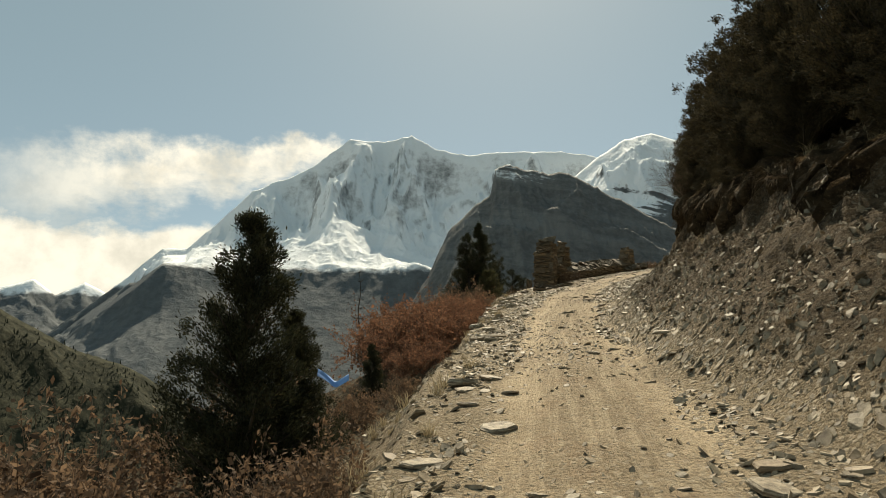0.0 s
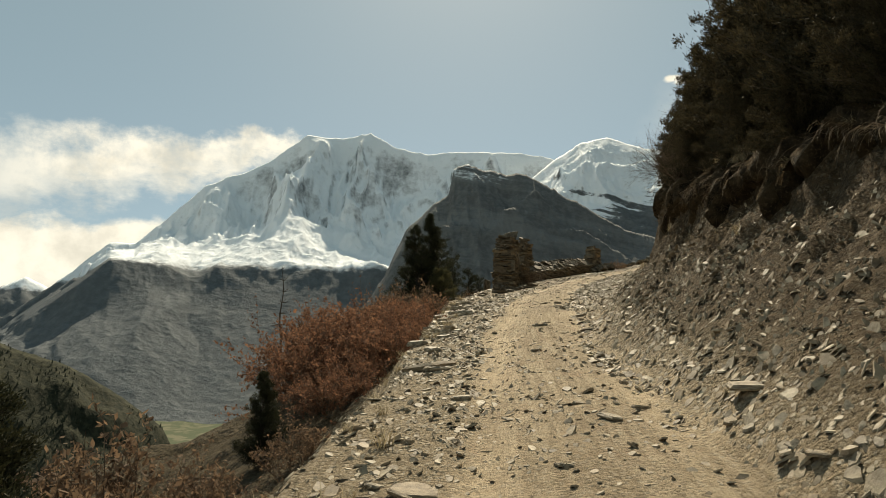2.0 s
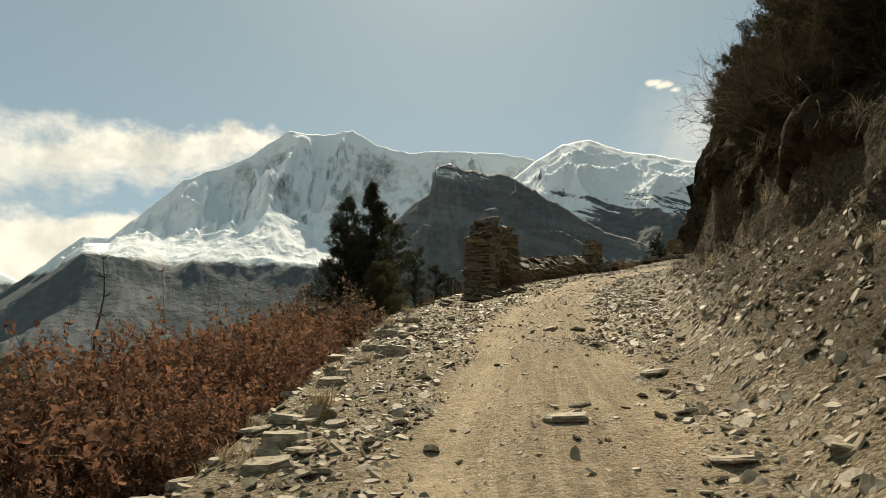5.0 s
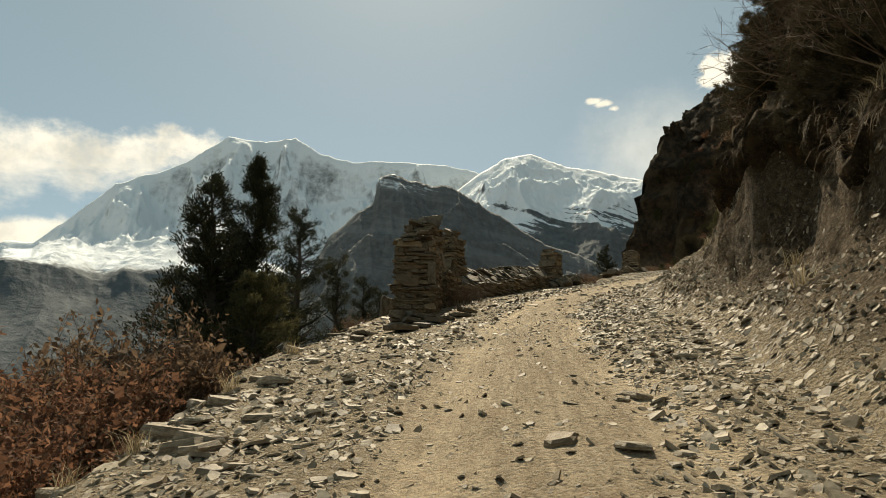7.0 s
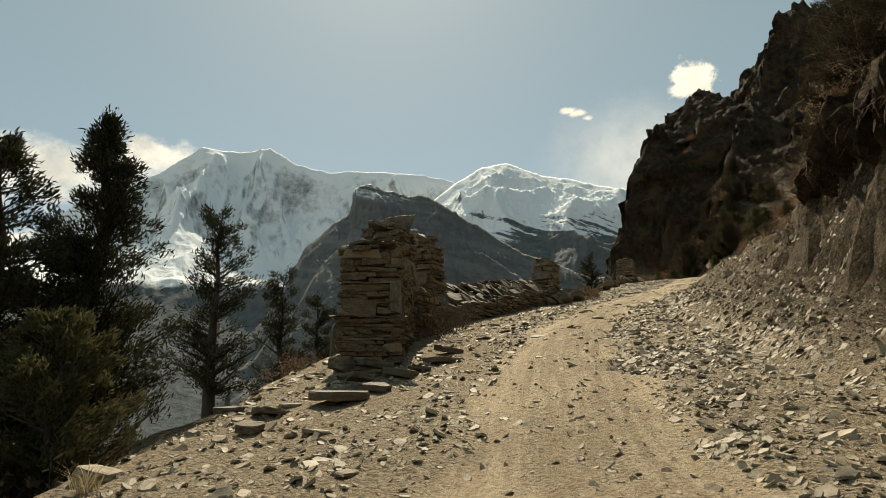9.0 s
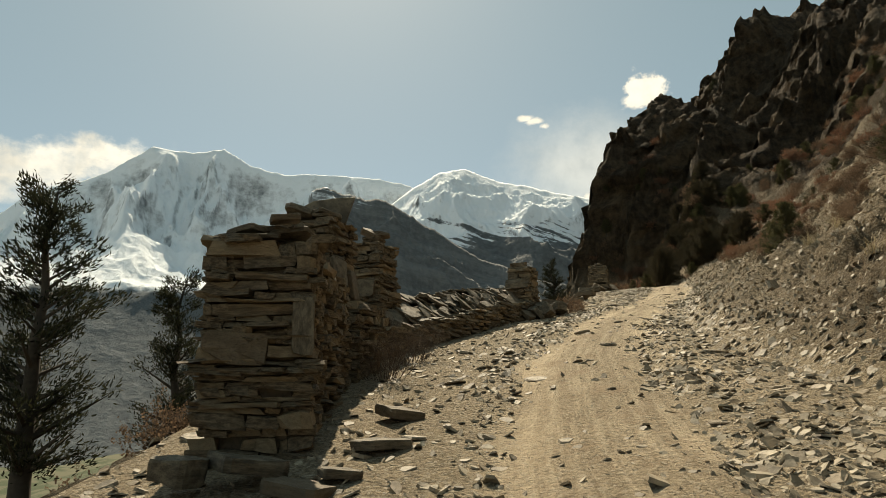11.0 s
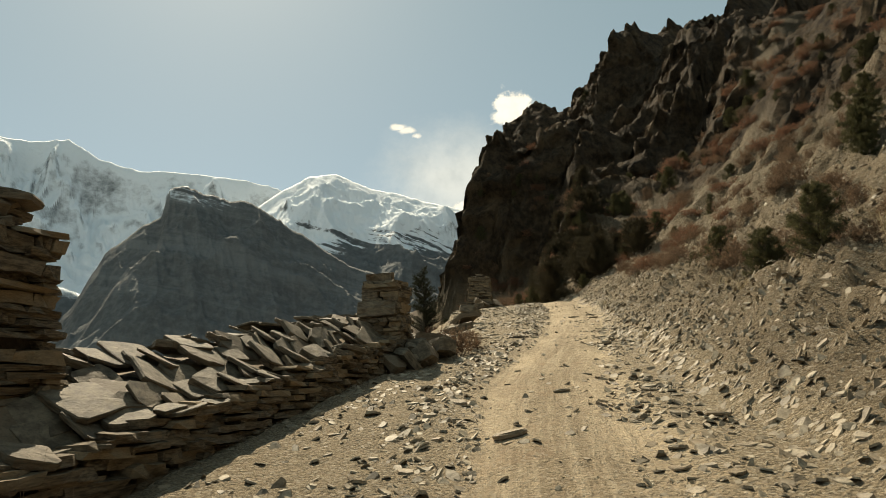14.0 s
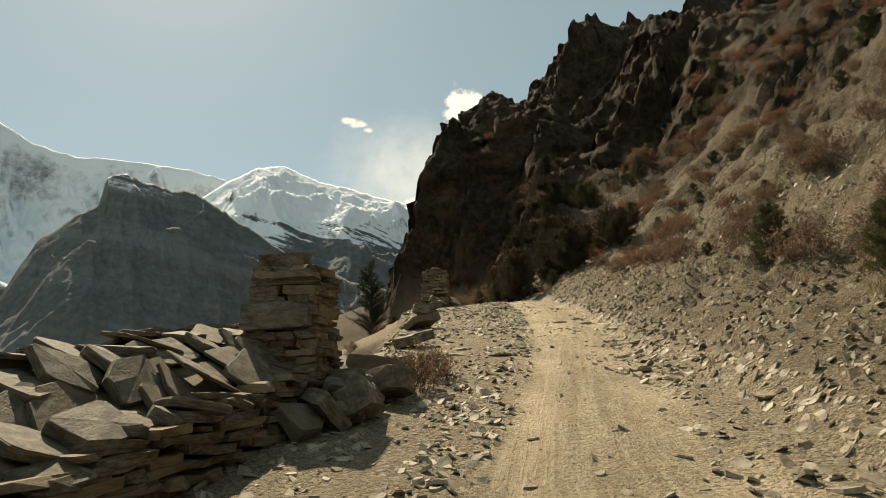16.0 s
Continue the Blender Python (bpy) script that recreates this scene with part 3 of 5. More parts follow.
massif()
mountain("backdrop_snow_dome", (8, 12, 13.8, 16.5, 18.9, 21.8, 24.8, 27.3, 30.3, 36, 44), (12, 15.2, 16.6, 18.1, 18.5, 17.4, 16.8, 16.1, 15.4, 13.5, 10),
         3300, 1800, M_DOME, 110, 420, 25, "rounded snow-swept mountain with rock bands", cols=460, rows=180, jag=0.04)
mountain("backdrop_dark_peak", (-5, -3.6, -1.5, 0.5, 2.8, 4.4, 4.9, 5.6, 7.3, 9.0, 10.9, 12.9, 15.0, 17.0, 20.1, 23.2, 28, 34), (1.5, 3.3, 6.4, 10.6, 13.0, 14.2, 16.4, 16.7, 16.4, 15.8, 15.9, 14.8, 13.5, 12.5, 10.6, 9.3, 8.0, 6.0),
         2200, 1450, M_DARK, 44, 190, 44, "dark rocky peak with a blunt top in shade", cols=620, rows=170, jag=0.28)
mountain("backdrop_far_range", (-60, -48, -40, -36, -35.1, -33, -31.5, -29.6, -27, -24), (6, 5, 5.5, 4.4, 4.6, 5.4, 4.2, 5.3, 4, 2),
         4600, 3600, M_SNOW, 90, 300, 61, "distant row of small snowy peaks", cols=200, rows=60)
spur = mountain("backdrop_wooded_spur", (-75, -60, -50, -35, -30, -26, -22.3, -19.2, -17.6, -16.5), (14, 10, 7.5, 3.2, 0.2, -1.2, -3.6, -6, -9, -14),
         620, 300, M_FOREST, 16, 70, 71, "steep wooded spur falling into the valley", cols=260, rows=100)


def far_woods(slope, count, seed):
    """Conifers too far off to count, standing on a slope."""
    rng = np.random.default_rng(seed)
    co = np.empty(len(slope.data.vertices) * 3, np.float32)
    slope.data.vertices.foreach_get("co", co)
    co = co.reshape(-1, 3)
    co = co[(co[:, 2] > -150) & (fbm(co[:, 0] / 60, co[:, 1] / 60, 3, 5) > -0.12)]
    at = co[rng.integers(0, len(co), count)] + rng.normal(0, 1.0, (count, 3)) * np.array([2.5, 2.5, 0.2])
    tall, turn = rng.uniform(1.5, 4.0, count), rng.random(count) * 6.28
    verts, faces = [], []
    for p, h, t in zip(at, tall, turn):
        for low, top, wide in ((0.0, 0.6, 0.22), (0.3, 1.0, 0.15)):
            o = len(verts)
            for k in range(6):
                w = wide * h * (0.75 if k % 2 else 1.15)
                verts.append((p[0] + w * math.cos(t + k * 1.047), p[1] + w * math.sin(t + k * 1.047), p[2] - 0.5 + low * h))
            verts.append((p[0], p[1], p[2] - 0.5 + top * h))
            faces += [(o + k, o + (k + 1) % 6, o + 6) for k in range(6)]
    return tagged(mesh_object("far_woods", verts, faces, M_WOOD), "dark conifer forest on the far slope", "forest", kind="stuff")


far_woods(spur, 7000, 4)


# ---- dry stone: pillars and the prayer wall ----
def slate_data(name, seed, corners, flat):
    """A rough flat stone of about one metre, to be scaled: a broken outline, uneven top and chipped edges."""
    rnd = random.Random(seed)
    top, low = [], []
    turn = rnd.random() * 6.3
    for k in range(corners):
        a = turn + (k + rnd.uniform(-0.28, 0.28)) * math.tau / corners
        r = 0.5 * rnd.uniform(0.84, 1.06)
        x, y = max(-0.5, min(0.5, r * 1.25 * math.cos(a))), max(-0.5, min(0.5, r * 1.25 * math.sin(a)))
        top.append((x * rnd.uniform(0.86, 0.97), y * rnd.uniform(0.86, 0.97), 0.5 * flat + rnd.uniform(-0.12, 0.08) * flat))
        low.append((x, y, -0.5 * flat + rnd.uniform(-0.05, 0.2) * flat))
    mid = [(x * 1.04, y * 1.04, rnd.uniform(-0.1, 0.25) * flat) for x, y, _ in low]
    me = bpy.data.meshes.new(name)
    n = corners
    faces = [tuple(range(n)), tuple(reversed(range(2 * n, 3 * n)))]
    for k in range(n):
        j = (k + 1) % n
        faces += [(k, n + k, n + j, j), (n + k, 2 * n + k, 2 * n + j, n + j)]
    me.from_pydata(top + mid + low, [], faces)
    return me


def block_data(name, seed):
    """A rough bed stone in a unit box, long along x, with a broken face."""
    rnd = random.Random(seed)
    bm = bmesh.new()
    bmesh.ops.create_cube(bm, size=1.0)
    bmesh.ops.subdivide_edges(bm, edges=[e for e in bm.edges if abs(e.verts[0].co.x - e.verts[1].co.x) > 0.5], cuts=2)
    for v in bm.verts:
        v.co.x += rnd.uniform(-0.1, 0.06)
        v.co.y += rnd.uniform(-0.2, 0.1)
        v.co.z += rnd.uniform(-0.2, 0.16)
    me = bpy.data.meshes.new(name)
    bm.to_mesh(me)
    bm.free()
    return me


def slab_data(name, seed):
    """A flat quarried slab in a unit box: a rough quadrangle with chipped corners and a bevelled rim."""
    rnd = random.Random(seed)
    corners = [(sx * 0.5 * rnd.uniform(0.76, 1.0), sy * 0.5 * rnd.uniform(0.76, 1.0)) for sx, sy in ((-1, -1), (1, -1), (1, 1), (-1, 1))]
    clipped = rnd.randrange(5)
    ring = []
    for k, (x, y) in enumerate(corners):
        px, py = corners[k - 1]
        qx, qy = corners[(k + 1) % 4]
        c = rnd.uniform(0.2, 0.42) if k == clipped else rnd.uniform(0.05, 0.12)
        ring += [(x + (px - x) * c, y + (py - y) * c), (x + (qx - x) * c, y + (qy - y) * c)]
        b = rnd.uniform(0.45, 0.55)
        ring.append((x + (qx - x) * b + rnd.uniform(-0.03, 0.03), y + (qy - y) * b + rnd.uniform(-0.03, 0.03)))
    n = len(ring)
    lift = [0.5 + rnd.uniform(-0.12, 0.06) for _ in ring]
    verts = [(x * 0.965, y * 0.965, z) for (x, y), z in zip(ring, lift)]
    verts += [(x, y, 0.3 + rnd.uniform(-0.12, 0.08)) for x, y in ring]
    verts += [(x * rnd.uniform(0.93, 1.0), y * rnd.uniform(0.93, 1.0), -0.5 + rnd.uniform(0, 0.2)) for x, y in ring]
    verts.append((rnd.uniform(-0.1, 0.1), rnd.uniform(-0.1, 0.1), 0.56))
    faces = [(k, (k + 1) % n, 3 * n) for k in range(n)] + [tuple(reversed(range(2 * n, 3 * n)))]
    for k in range(n):
        j = (k + 1) % n
        faces += [(k, n + k, n + j, j), (n + k, 2 * n + k, 2 * n + j, n + j)]
    me = bpy.data.meshes.new(name)
    me.from_pydata(verts, [], faces)
    return me


BLOCKS = [block_data("bed stone", 100 + k) for k in range(10)]
SLATES = [slate_data("slate", 300 + k, 5 + k % 4, 1.0) for k in range(12)]
for me in BLOCKS:
    me.materials.append(M_STONE)
SLABS = [slab_data("slab", 500 + k) for k in range(12)]
for me in SLATES:
    me.materials.append(M_CHIP)
for me in SLABS:
    me.materials.append(M_SLAB)


def piece(name, me, parent, m, size):
    ob = new(name, me)
    ob.parent = parent
    ob.matrix_basis = m @ Matrix.Diagonal((*size, 1))
    return ob


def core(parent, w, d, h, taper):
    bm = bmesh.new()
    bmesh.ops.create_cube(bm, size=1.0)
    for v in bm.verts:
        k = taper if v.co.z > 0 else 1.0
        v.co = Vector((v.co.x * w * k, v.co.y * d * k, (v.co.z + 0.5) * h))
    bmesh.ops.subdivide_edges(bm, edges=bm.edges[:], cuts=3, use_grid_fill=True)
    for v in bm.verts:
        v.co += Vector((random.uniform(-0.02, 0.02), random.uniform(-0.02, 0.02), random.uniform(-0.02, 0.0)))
    return part("core", bm, M_CORE, parent, "dark inner core")


def cairn(x, y, turn, w, d, h, label, seed, sink=0.25, taper=0.86, beds=None, cap=True, ledge=None):
    """A square dry-stone pillar, laid bed on bed round a darker core."""
    rnd = random.Random(seed)
    z0 = height(x, y) - sink
    ob = new("stone_pillar")
    ob.matrix_basis = pose(x, y, z0, 0, 0, turn)
    tagged(ob, label, "stone pillar", "pillars of the prayer wall")
    h += sink
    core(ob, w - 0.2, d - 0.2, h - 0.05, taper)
    z = 0.0
    while z < h:
        t = rnd.choice((0.03, 0.04, 0.05, 0.06, 0.075, 0.11)) if not beds else rnd.uniform(*beds)
        k = 1 + (taper - 1) * z / h
        if ledge and ledge < z / h < ledge + 0.06:
            k *= 1.09
        jut = rnd.uniform(-0.02, 0.03)
        for side in range(4):
            long, deep = (w, d) if side % 2 == 0 else (d, w)
            long, deep = long * k, deep * k
            at = -long / 2 + rnd.uniform(-0.03, 0.03)
            while at < long / 2 - 0.04:
                size = min(0.12 + 0.6 * rnd.random() ** 1.5, long / 2 - at + 0.03)
                if long / 2 - at - size < 0.1:
                    size = long / 2 - at + 0.02
                th = t * rnd.uniform(0.7, 1.05)
                if rnd.random() < 0.05:
                    at += size
                    continue
                bite = rnd.uniform(0.16, 0.24)
                out = -deep / 2 - jut - rnd.uniform(-0.06, 0.055) + bite / 2
                m = pose(0, 0, z, 0, 0, 90 * side) @ pose(at + size / 2, out, th / 2, rnd.uniform(-7, 7), rnd.uniform(-4, 4), rnd.uniform(-9, 9))
                piece("stone", rnd.choice(BLOCKS), ob, m, (size * 0.97, bite, th))
                at += size
        z += t
    if cap:
        for k in range(5):
            s = rnd.uniform(0.26, 0.42) * w
            piece("cap_stone", rnd.choice(SLABS), ob, pose(rnd.uniform(-0.2, 0.2) * w, rnd.uniform(-0.2, 0.2) * d, h + 0.04 + 0.055 * k, rnd.uniform(-9, 9), rnd.uniform(-9, 9), rnd.uniform(0, 360)), (s * 1.3, s, 0.06))
    return ob


def slab_on(parent, x, y, z, lx, ly, t, rx, ry, rz, k=0, name="slab"):
    return piece(name, SLABS[k % len(SLABS)], parent, pose(x, y, z, rx, ry, rz), (lx, ly, t))


# the great pillar where the wall begins: a front block and a lower, longer block behind
front = cairn(5.1, 31.75, -8, 0.9, 1.0, 1.7, "square dry-stone pillar of brown slate with a set panel", 1, taper=0.95, ledge=0.42)
h0 = 2.0
slab_on(front, -0.17, -0.5, 1.05, 0.55, 0.30, 0.09, 88, 0, 3, 2, "panel")
slab_on(front, 0.36, -0.52, 1.25, 0.20, 0.55, 0.07, 86, 0, -4, 4, "panel")
slab_on(front, -0.2, -0.05, h0 + 0.06, 0.6, 0.55, 0.05, 8, -6, 20, 1, "cap_stone")
slab_on(front, 0.2, 0.1, h0 + 0.1, 0.5, 0.45, 0.05, -5, 6, 70, 5, "cap_stone")
back = cairn(5.86, 35.35, -28, 0.92, 1.2, 2.34, "broad dry-stone pillar with a leaning slab on top", 2, taper=0.84, cap=False)
low_block = cairn(6.42, 35.2, -30, 0.6, 1.2, 1.0, "low dry-stone buttress against the pillar", 6, cap=False)
mid_block = cairn(5.5, 33.45, -18, 0.95, 1.9, 1.45, "stepped dry-stone block between two pillars", 8, cap=False)
bm = bmesh.new()
outline = ((-0.5, 0.0), (-0.1, -0.03), (0.36, 0.0), (0.5, 0.47), (0.22, 0.44), (-0.12, 0.37), (-0.34, 0.22), (-0.48, 0.12))
rims = [[bm.verts.new((x * k, y, z * k)) for x, z in outline] for y, k in ((-0.04, 0.975), (-0.025, 1.0), (0.025, 1.0), (0.04, 0.97))]
bm.faces.new(rims[0])
bm.faces.new(rims[3][::-1])
for near_rim, far_rim in zip(rims, rims[1:]):
    for k in range(8):
        bm.faces.new((near_rim[k - 1], far_rim[k - 1], far_rim[k], near_rim[k]))
pointed = part("leaning_slab", bm, M_SLAB, back, "pointed slate slab leaning on its edge")
pointed.matrix_basis = back.matrix_basis.inverted() @ pose(5.9, 35.2, 7.27, -14, 0, -6)
slab_on(back, -0.1, 0.15, 2.66, 0.75, 0.5, 0.09, 6, 8, 15, 3, "cap_stone")
slab_on(back, 0.2, -0.25, 2.62, 0.55, 0.4, 0.07, -6, 5, 60, 5, "cap_stone")
slab_on(back, -0.15, -0.3, 2.64, 0.6, 0.5, 0.09, 20, 10, 110, 6, "cap_stone")
for k, (px, py, pz, rz) in enumerate(((0.15, -0.66, 1.85, 5), (0.5, -0.35, 1.75, 80), (-0.2, -0.7, 1.0, -8), (0.5, 0.25, 1.65, 95))):
    slab_on(back, px, py, pz, 0.42, 0.5, 0.07, 80, 0, rz, k + 2, "panel")
second = cairn(7.2, 38.15, -38, 0.92, 0.92, 2.12, "tall tapering dry-stone pillar of thin slates", 3, taper=0.74, ledge=0.5)
slab_on(second, 0.1, -0.45, 1.45, 0.5, 0.4, 0.08, 86, 0, 0, 3, "panel")
slab_on(second, 0.0, 0.0, 2.6, 0.5, 0.42, 0.14, 20, 24, 30, 8, "cap_stone")
third = cairn(12.6, 42.9, -42, 0.8, 0.8, 1.42, "ruined dry-stone pillar topped by a square block", 4, taper=0.78, cap=False, beds=(0.06, 0.11))
slab_on(third, -0.02, -0.32, 1.2, 0.82, 0.30, 0.30, 88, 0, 2, 9, "panel")
piece("cap_stone", BLOCKS[3], third, pose(-0.1, 0, 1.79, 4, -3, 12), (0.5, 0.42, 0.24))
fourth = cairn(25.0, 59.4, -35, 1.2, 1.2, 11.4 - height(25.0, 59.4), "rough dry-stone pillar beside the track", 5, beds=(0.07, 0.12), taper=0.8)

# fallen stones round the pillars
for k, (x, y, s, t) in enumerate(((4.45, 28.9, 0.75, 0.13), (4.75, 29.7, 0.5, 0.1), (4.9, 29.2, 0.45, 0.09), (3.75, 28.6, 0.55, 0.08), (5.3, 30.2, 0.6, 0.12), (5.0, 30.6, 0.7, 0.14),
                                  (5.6, 30.4, 0.4, 0.08), (6.0, 31.0, 0.55, 0.1), (3.3, 29.2, 0.4, 0.08), (6.4, 32.0, 0.6, 0.12), (4.6, 30.5, 0.5, 0.22), (3.6, 27.9, 0.35, 0.1))):
    ob = new("fallen_stone", SLABS[k % 12])
    ob.matrix_basis = pose(x, y, height(x, y) + t * 0.45 + (0.08 if k in (1, 5, 10) else 0), random.uniform(-8, 8), random.uniform(-8, 8), random.uniform(0, 360)) @ Matrix.Diagonal((s * 0.8, s * 0.66, t * 0.8, 1))
    tagged(ob, "flat pale slate fallen at the foot of a pillar", "rock", "fallen stones by the pillar")
# a pale upright stone beyond the great pillar
pale = new("upright_stone", SLABS[4])
pale.matrix_basis = pose(4.87, 35.76, height(4.87, 35.76) + 0.42, 84, 8, 20) @ Matrix.Diagonal((0.42, 1.0, 0.1, 1))
tagged(pale, "pale upright stone slab beside the pillar", "rock")


def prayer_wall(points, seed):
    """A low dry-stone wall heaped with carved slates that lean towards the track."""
    rnd = random.Random(seed)
    ob = new("prayer_wall")
    x0, y0 = points[0]
    z0 = height(x0, y0)
    ob.matrix_basis = pose(x0, y0, z0)
    tagged(ob, "low dry-stone wall heaped with carved slate slabs", "wall")
    bm = bmesh.new()
    for (ax, ay), (bx, by) in zip(points, points[1:]):
        run = math.hypot(bx - ax, by - ay)
        ux, uy = (bx - ax) / run, (by - ay) / run
        turn = math.degrees(math.atan2(uy, ux))
        nx, ny = -uy, ux

        def spot(along, across, up):
            x, y = ax + ux * along + nx * across, ay + uy * along + ny * across
            return x - x0, y - y0, base(ax + ux * along, ay + uy * along) - z0 + up

        corners = [spot(a, c, u) for a in (-0.1, run + 0.1) for c, u in ((0.12, -0.4), (0.16, 0.42), (0.75, 0.72), (1.4, 0.78), (1.5, -0.9))]
        vs = [bm.verts.new(c) for c in corners]
        for k in range(5):
            bm.faces.new((vs[k], vs[(k + 1) % 5], vs[5 + (k + 1) % 5], vs[5 + k]))
        bm.faces.new(vs[:5])
        bm.faces.new(vs[5:][::-1])
        z = -0.12
        while z < 0.44:
            t = rnd.uniform(0.045, 0.085)
            at = rnd.uniform(-0.2, 0)
            while at < run:
                size = rnd.uniform(0.25, 0.7)
                px, py, pz = spot(at + size / 2, 0.1 + rnd.uniform(-0.05, 0.05), z + t / 2)
                piece("stone", rnd.choice(BLOCKS), ob, pose(px, py, pz, rnd.uniform(-5, 5), rnd.uniform(-3, 3), turn + rnd.uniform(-6, 6)), (size, 0.28, t * 0.95))
                at += size
            z += t
        # slabs: tilted rows on the face of the heap, flat ones along the crest
        for row, (across, up, tilt, big) in enumerate(((0.10, 0.46, 12, 0.34), (0.26, 0.52, 38, 0.38), (0.46, 0.64, 44, 0.42), (0.7, 0.78, 40, 0.42), (0.95, 0.88, 18, 0.42), (1.25, 0.86, -4, 0.45))):
            at = rnd.uniform(0, 0.3)
            while at < run:
                s = big * rnd.uniform(0.8, 1.45)
                px, py, pz = spot(at, across + rnd.uniform(-0.08, 0.08), up + rnd.uniform(-0.05, 0.07))
                m = pose(px, py, pz, 0, 0, turn) @ pose(0, 0, 0, tilt + rnd.uniform(-18, 14), rnd.uniform(-15, 15), 0) @ pose(0, 0, 0, 0, 0, rnd.uniform(-28, 28))
                slab = piece("slab", rnd.choice(SLABS), ob, m, (s * 1.15, s * 0.85, 0.035 + 0.06 * rnd.random() ** 2))
                at += s * rnd.uniform(0.55, 0.95)
    part("core", bm, M_CORE, ob, "dark inner core")
    return ob


prayer_wall(((6.6, 36.15), (7.4, 36.95), (8.87, 38.58), (10.67, 40.53), (12.07, 41.98), (12.97, 42.83)), 12)
for k, (x, y, s, t, rx) in enumerate(((13.3, 43.3, 0.8, 0.3, 25), (13.0, 42.5, 0.75, 0.25, 40), (13.7, 43.2, 0.7, 0.35, 10), (12.9, 42.0, 0.5, 0.3, 30), (13.6, 42.7, 0.6, 0.3, -10), (14.6, 44.6, 0.7, 0.15, 10),
                                       (16.5, 47, 0.8, 0.2, 15), (18.5, 50, 0.9, 0.2, 20), (20.5, 53, 0.9, 0.25, 10), (22.5, 55.8, 0.9, 0.25, 15), (24.2, 58.0, 1.0, 0.3, 30), (26.0, 59.5, 1.0, 0.3, 40), (12.6, 42.15, 0.6, 0.16, 48), (12.95, 42.35, 0.65, 0.14, 55), (12.35, 41.95, 0.5, 0.14, 40), (13.15, 42.75, 0.55, 0.18, 60), (12.75, 42.0, 0.45, 0.12, 30), (13.3, 42.9, 0.5, 0.2, 35))):
    ob = new("tumbled_slab", SLABS[(k * 5) % 12])
    ob.matrix_basis = pose(x, y, height(x, y) + t * 0.4 + 0.08, rx, random.uniform(-15, 15), random.uniform(0, 360)) @ Matrix.Diagonal((s, s * 0.8, t, 1))
    tagged(ob, "brown slate slab tumbled from the wall", "rock", "slabs tumbled from the wall")


# ---- loose stones ----
def scatter(count, low, high, keep, seed, reach=9.0, fade=2.2):
    rng = np.random.default_rng(seed)
    y = rng.uniform(low, high, count)
    lx, fx = np.interp(y, LEFT_Y, LEFT_X), np.interp(y, FOOT_Y, FOOT_X)
    x = rng.uniform(lx - 1.2, fx + reach)
    z, track = lay(x, y)[:2]
    across = (x - lx) / (fx - lx)
    patch = 0.5 + fbm(x * 0.45, y * 0.45, 3, 55)
    p = np.where(x > fx, keep[2] * (0.3 + 0.7 * np.exp(-(x - fx) / fade)), np.where(x < lx, 0.25, keep[1] * (0.3 + patch) * np.where(across < 0.45, np.interp(y, (0, 12, 16, 23, 26, 29), (0.4, 0.55, 1.0, 1.0, 0.6, 0.35)), 1.0)))
    p = np.where((track > 0.4) & (x < fx), keep[0] * patch, p)
    ok = rng.random(count) < p
    return x[ok], y[ok], z[ok]


def chips(name, x, y, z, small, large, seed, label, power=2.2, flatness=(0.06, 0.2)):
    rng = np.random.default_rng(seed)
    n, k = len(x), 6
    size = (small + (large - small) * rng.random(n) ** power) * np.where(x > np.interp(y, FOOT_Y, FOOT_X) + 0.7, 0.85, 1.0)
    ang = rng.random((n, 1)) * 6.28 + (np.arange(k)[None, :] + rng.uniform(-0.3, 0.3, (n, k))) * 6.2832 / k
    rad = 0.5 * size[:, None] * rng.uniform(0.65, 1.15, (n, k))
    sx = rng.uniform(0.7, 1.3, (n, 1))
    thick = size * rng.uniform(*flatness, n)
    px, py = rad * np.cos(ang) * sx, rad * np.sin(ang) / sx
    e = 0.15
    gxs, gys = (lay(x + e, y)[0] - z) / e, (lay(x, y + e)[0] - z) / e
    loose = np.where(x > np.interp(y, FOOT_Y, FOOT_X) + 0.4, 0.85, 0.36)
    tx, ty = np.clip(gxs, -1.6, 1.6) + rng.normal(0, 1, n) * loose, np.clip(gys, -1, 1) + rng.normal(0, 1, n) * loose
    px, py = px / np.sqrt(1 + tx * tx)[:, None], py / np.sqrt(1 + ty * ty)[:, None]
    flat_z = px * tx[:, None] + py * ty[:, None]
    base_z = (z + 0.15 * thick)[:, None]
    top = np.stack([x[:, None] + px * 0.86, y[:, None] + py * 0.86, base_z + flat_z + (thick[:, None] * rng.uniform(0.35, 0.6, (n, k)))], -1)
    low = np.stack([x[:, None] + px, y[:, None] + py, base_z + flat_z - thick[:, None] * 0.5], -1)
    co = np.concatenate([top, low], 1).reshape(-1, 3)
    o = (np.arange(n) * 2 * k)[:, None]
    caps = o + np.arange(k)[None, :]
    i = np.arange(k)
    j = (i + 1) % k
    sides = (o[:, :, None] + np.stack([i, k + i, k + j, j], -1)[None]).reshape(-1, 4)
    me = bpy.data.meshes.new(name)
    me.vertices.add(len(co))
    me.vertices.foreach_set("co", co.astype(np.float32).ravel())
    loops = np.concatenate([caps.ravel(), sides.ravel()]).astype(np.int32)
    starts = np.concatenate([np.arange(n) * k, n * k + np.arange(len(sides)) * 4]).astype(np.int32)
    me.loops.add(len(loops))
    me.loops.foreach_set("vertex_index", loops)
    me.polygons.add(len(starts))
    me.polygons.foreach_set("loop_start", starts)
    me.materials.append(M_CHIP)
    me.update(calc_edges=True)
    me.shade_flat()
    return tagged(new(name, me), label, "gravel", kind="stuff")


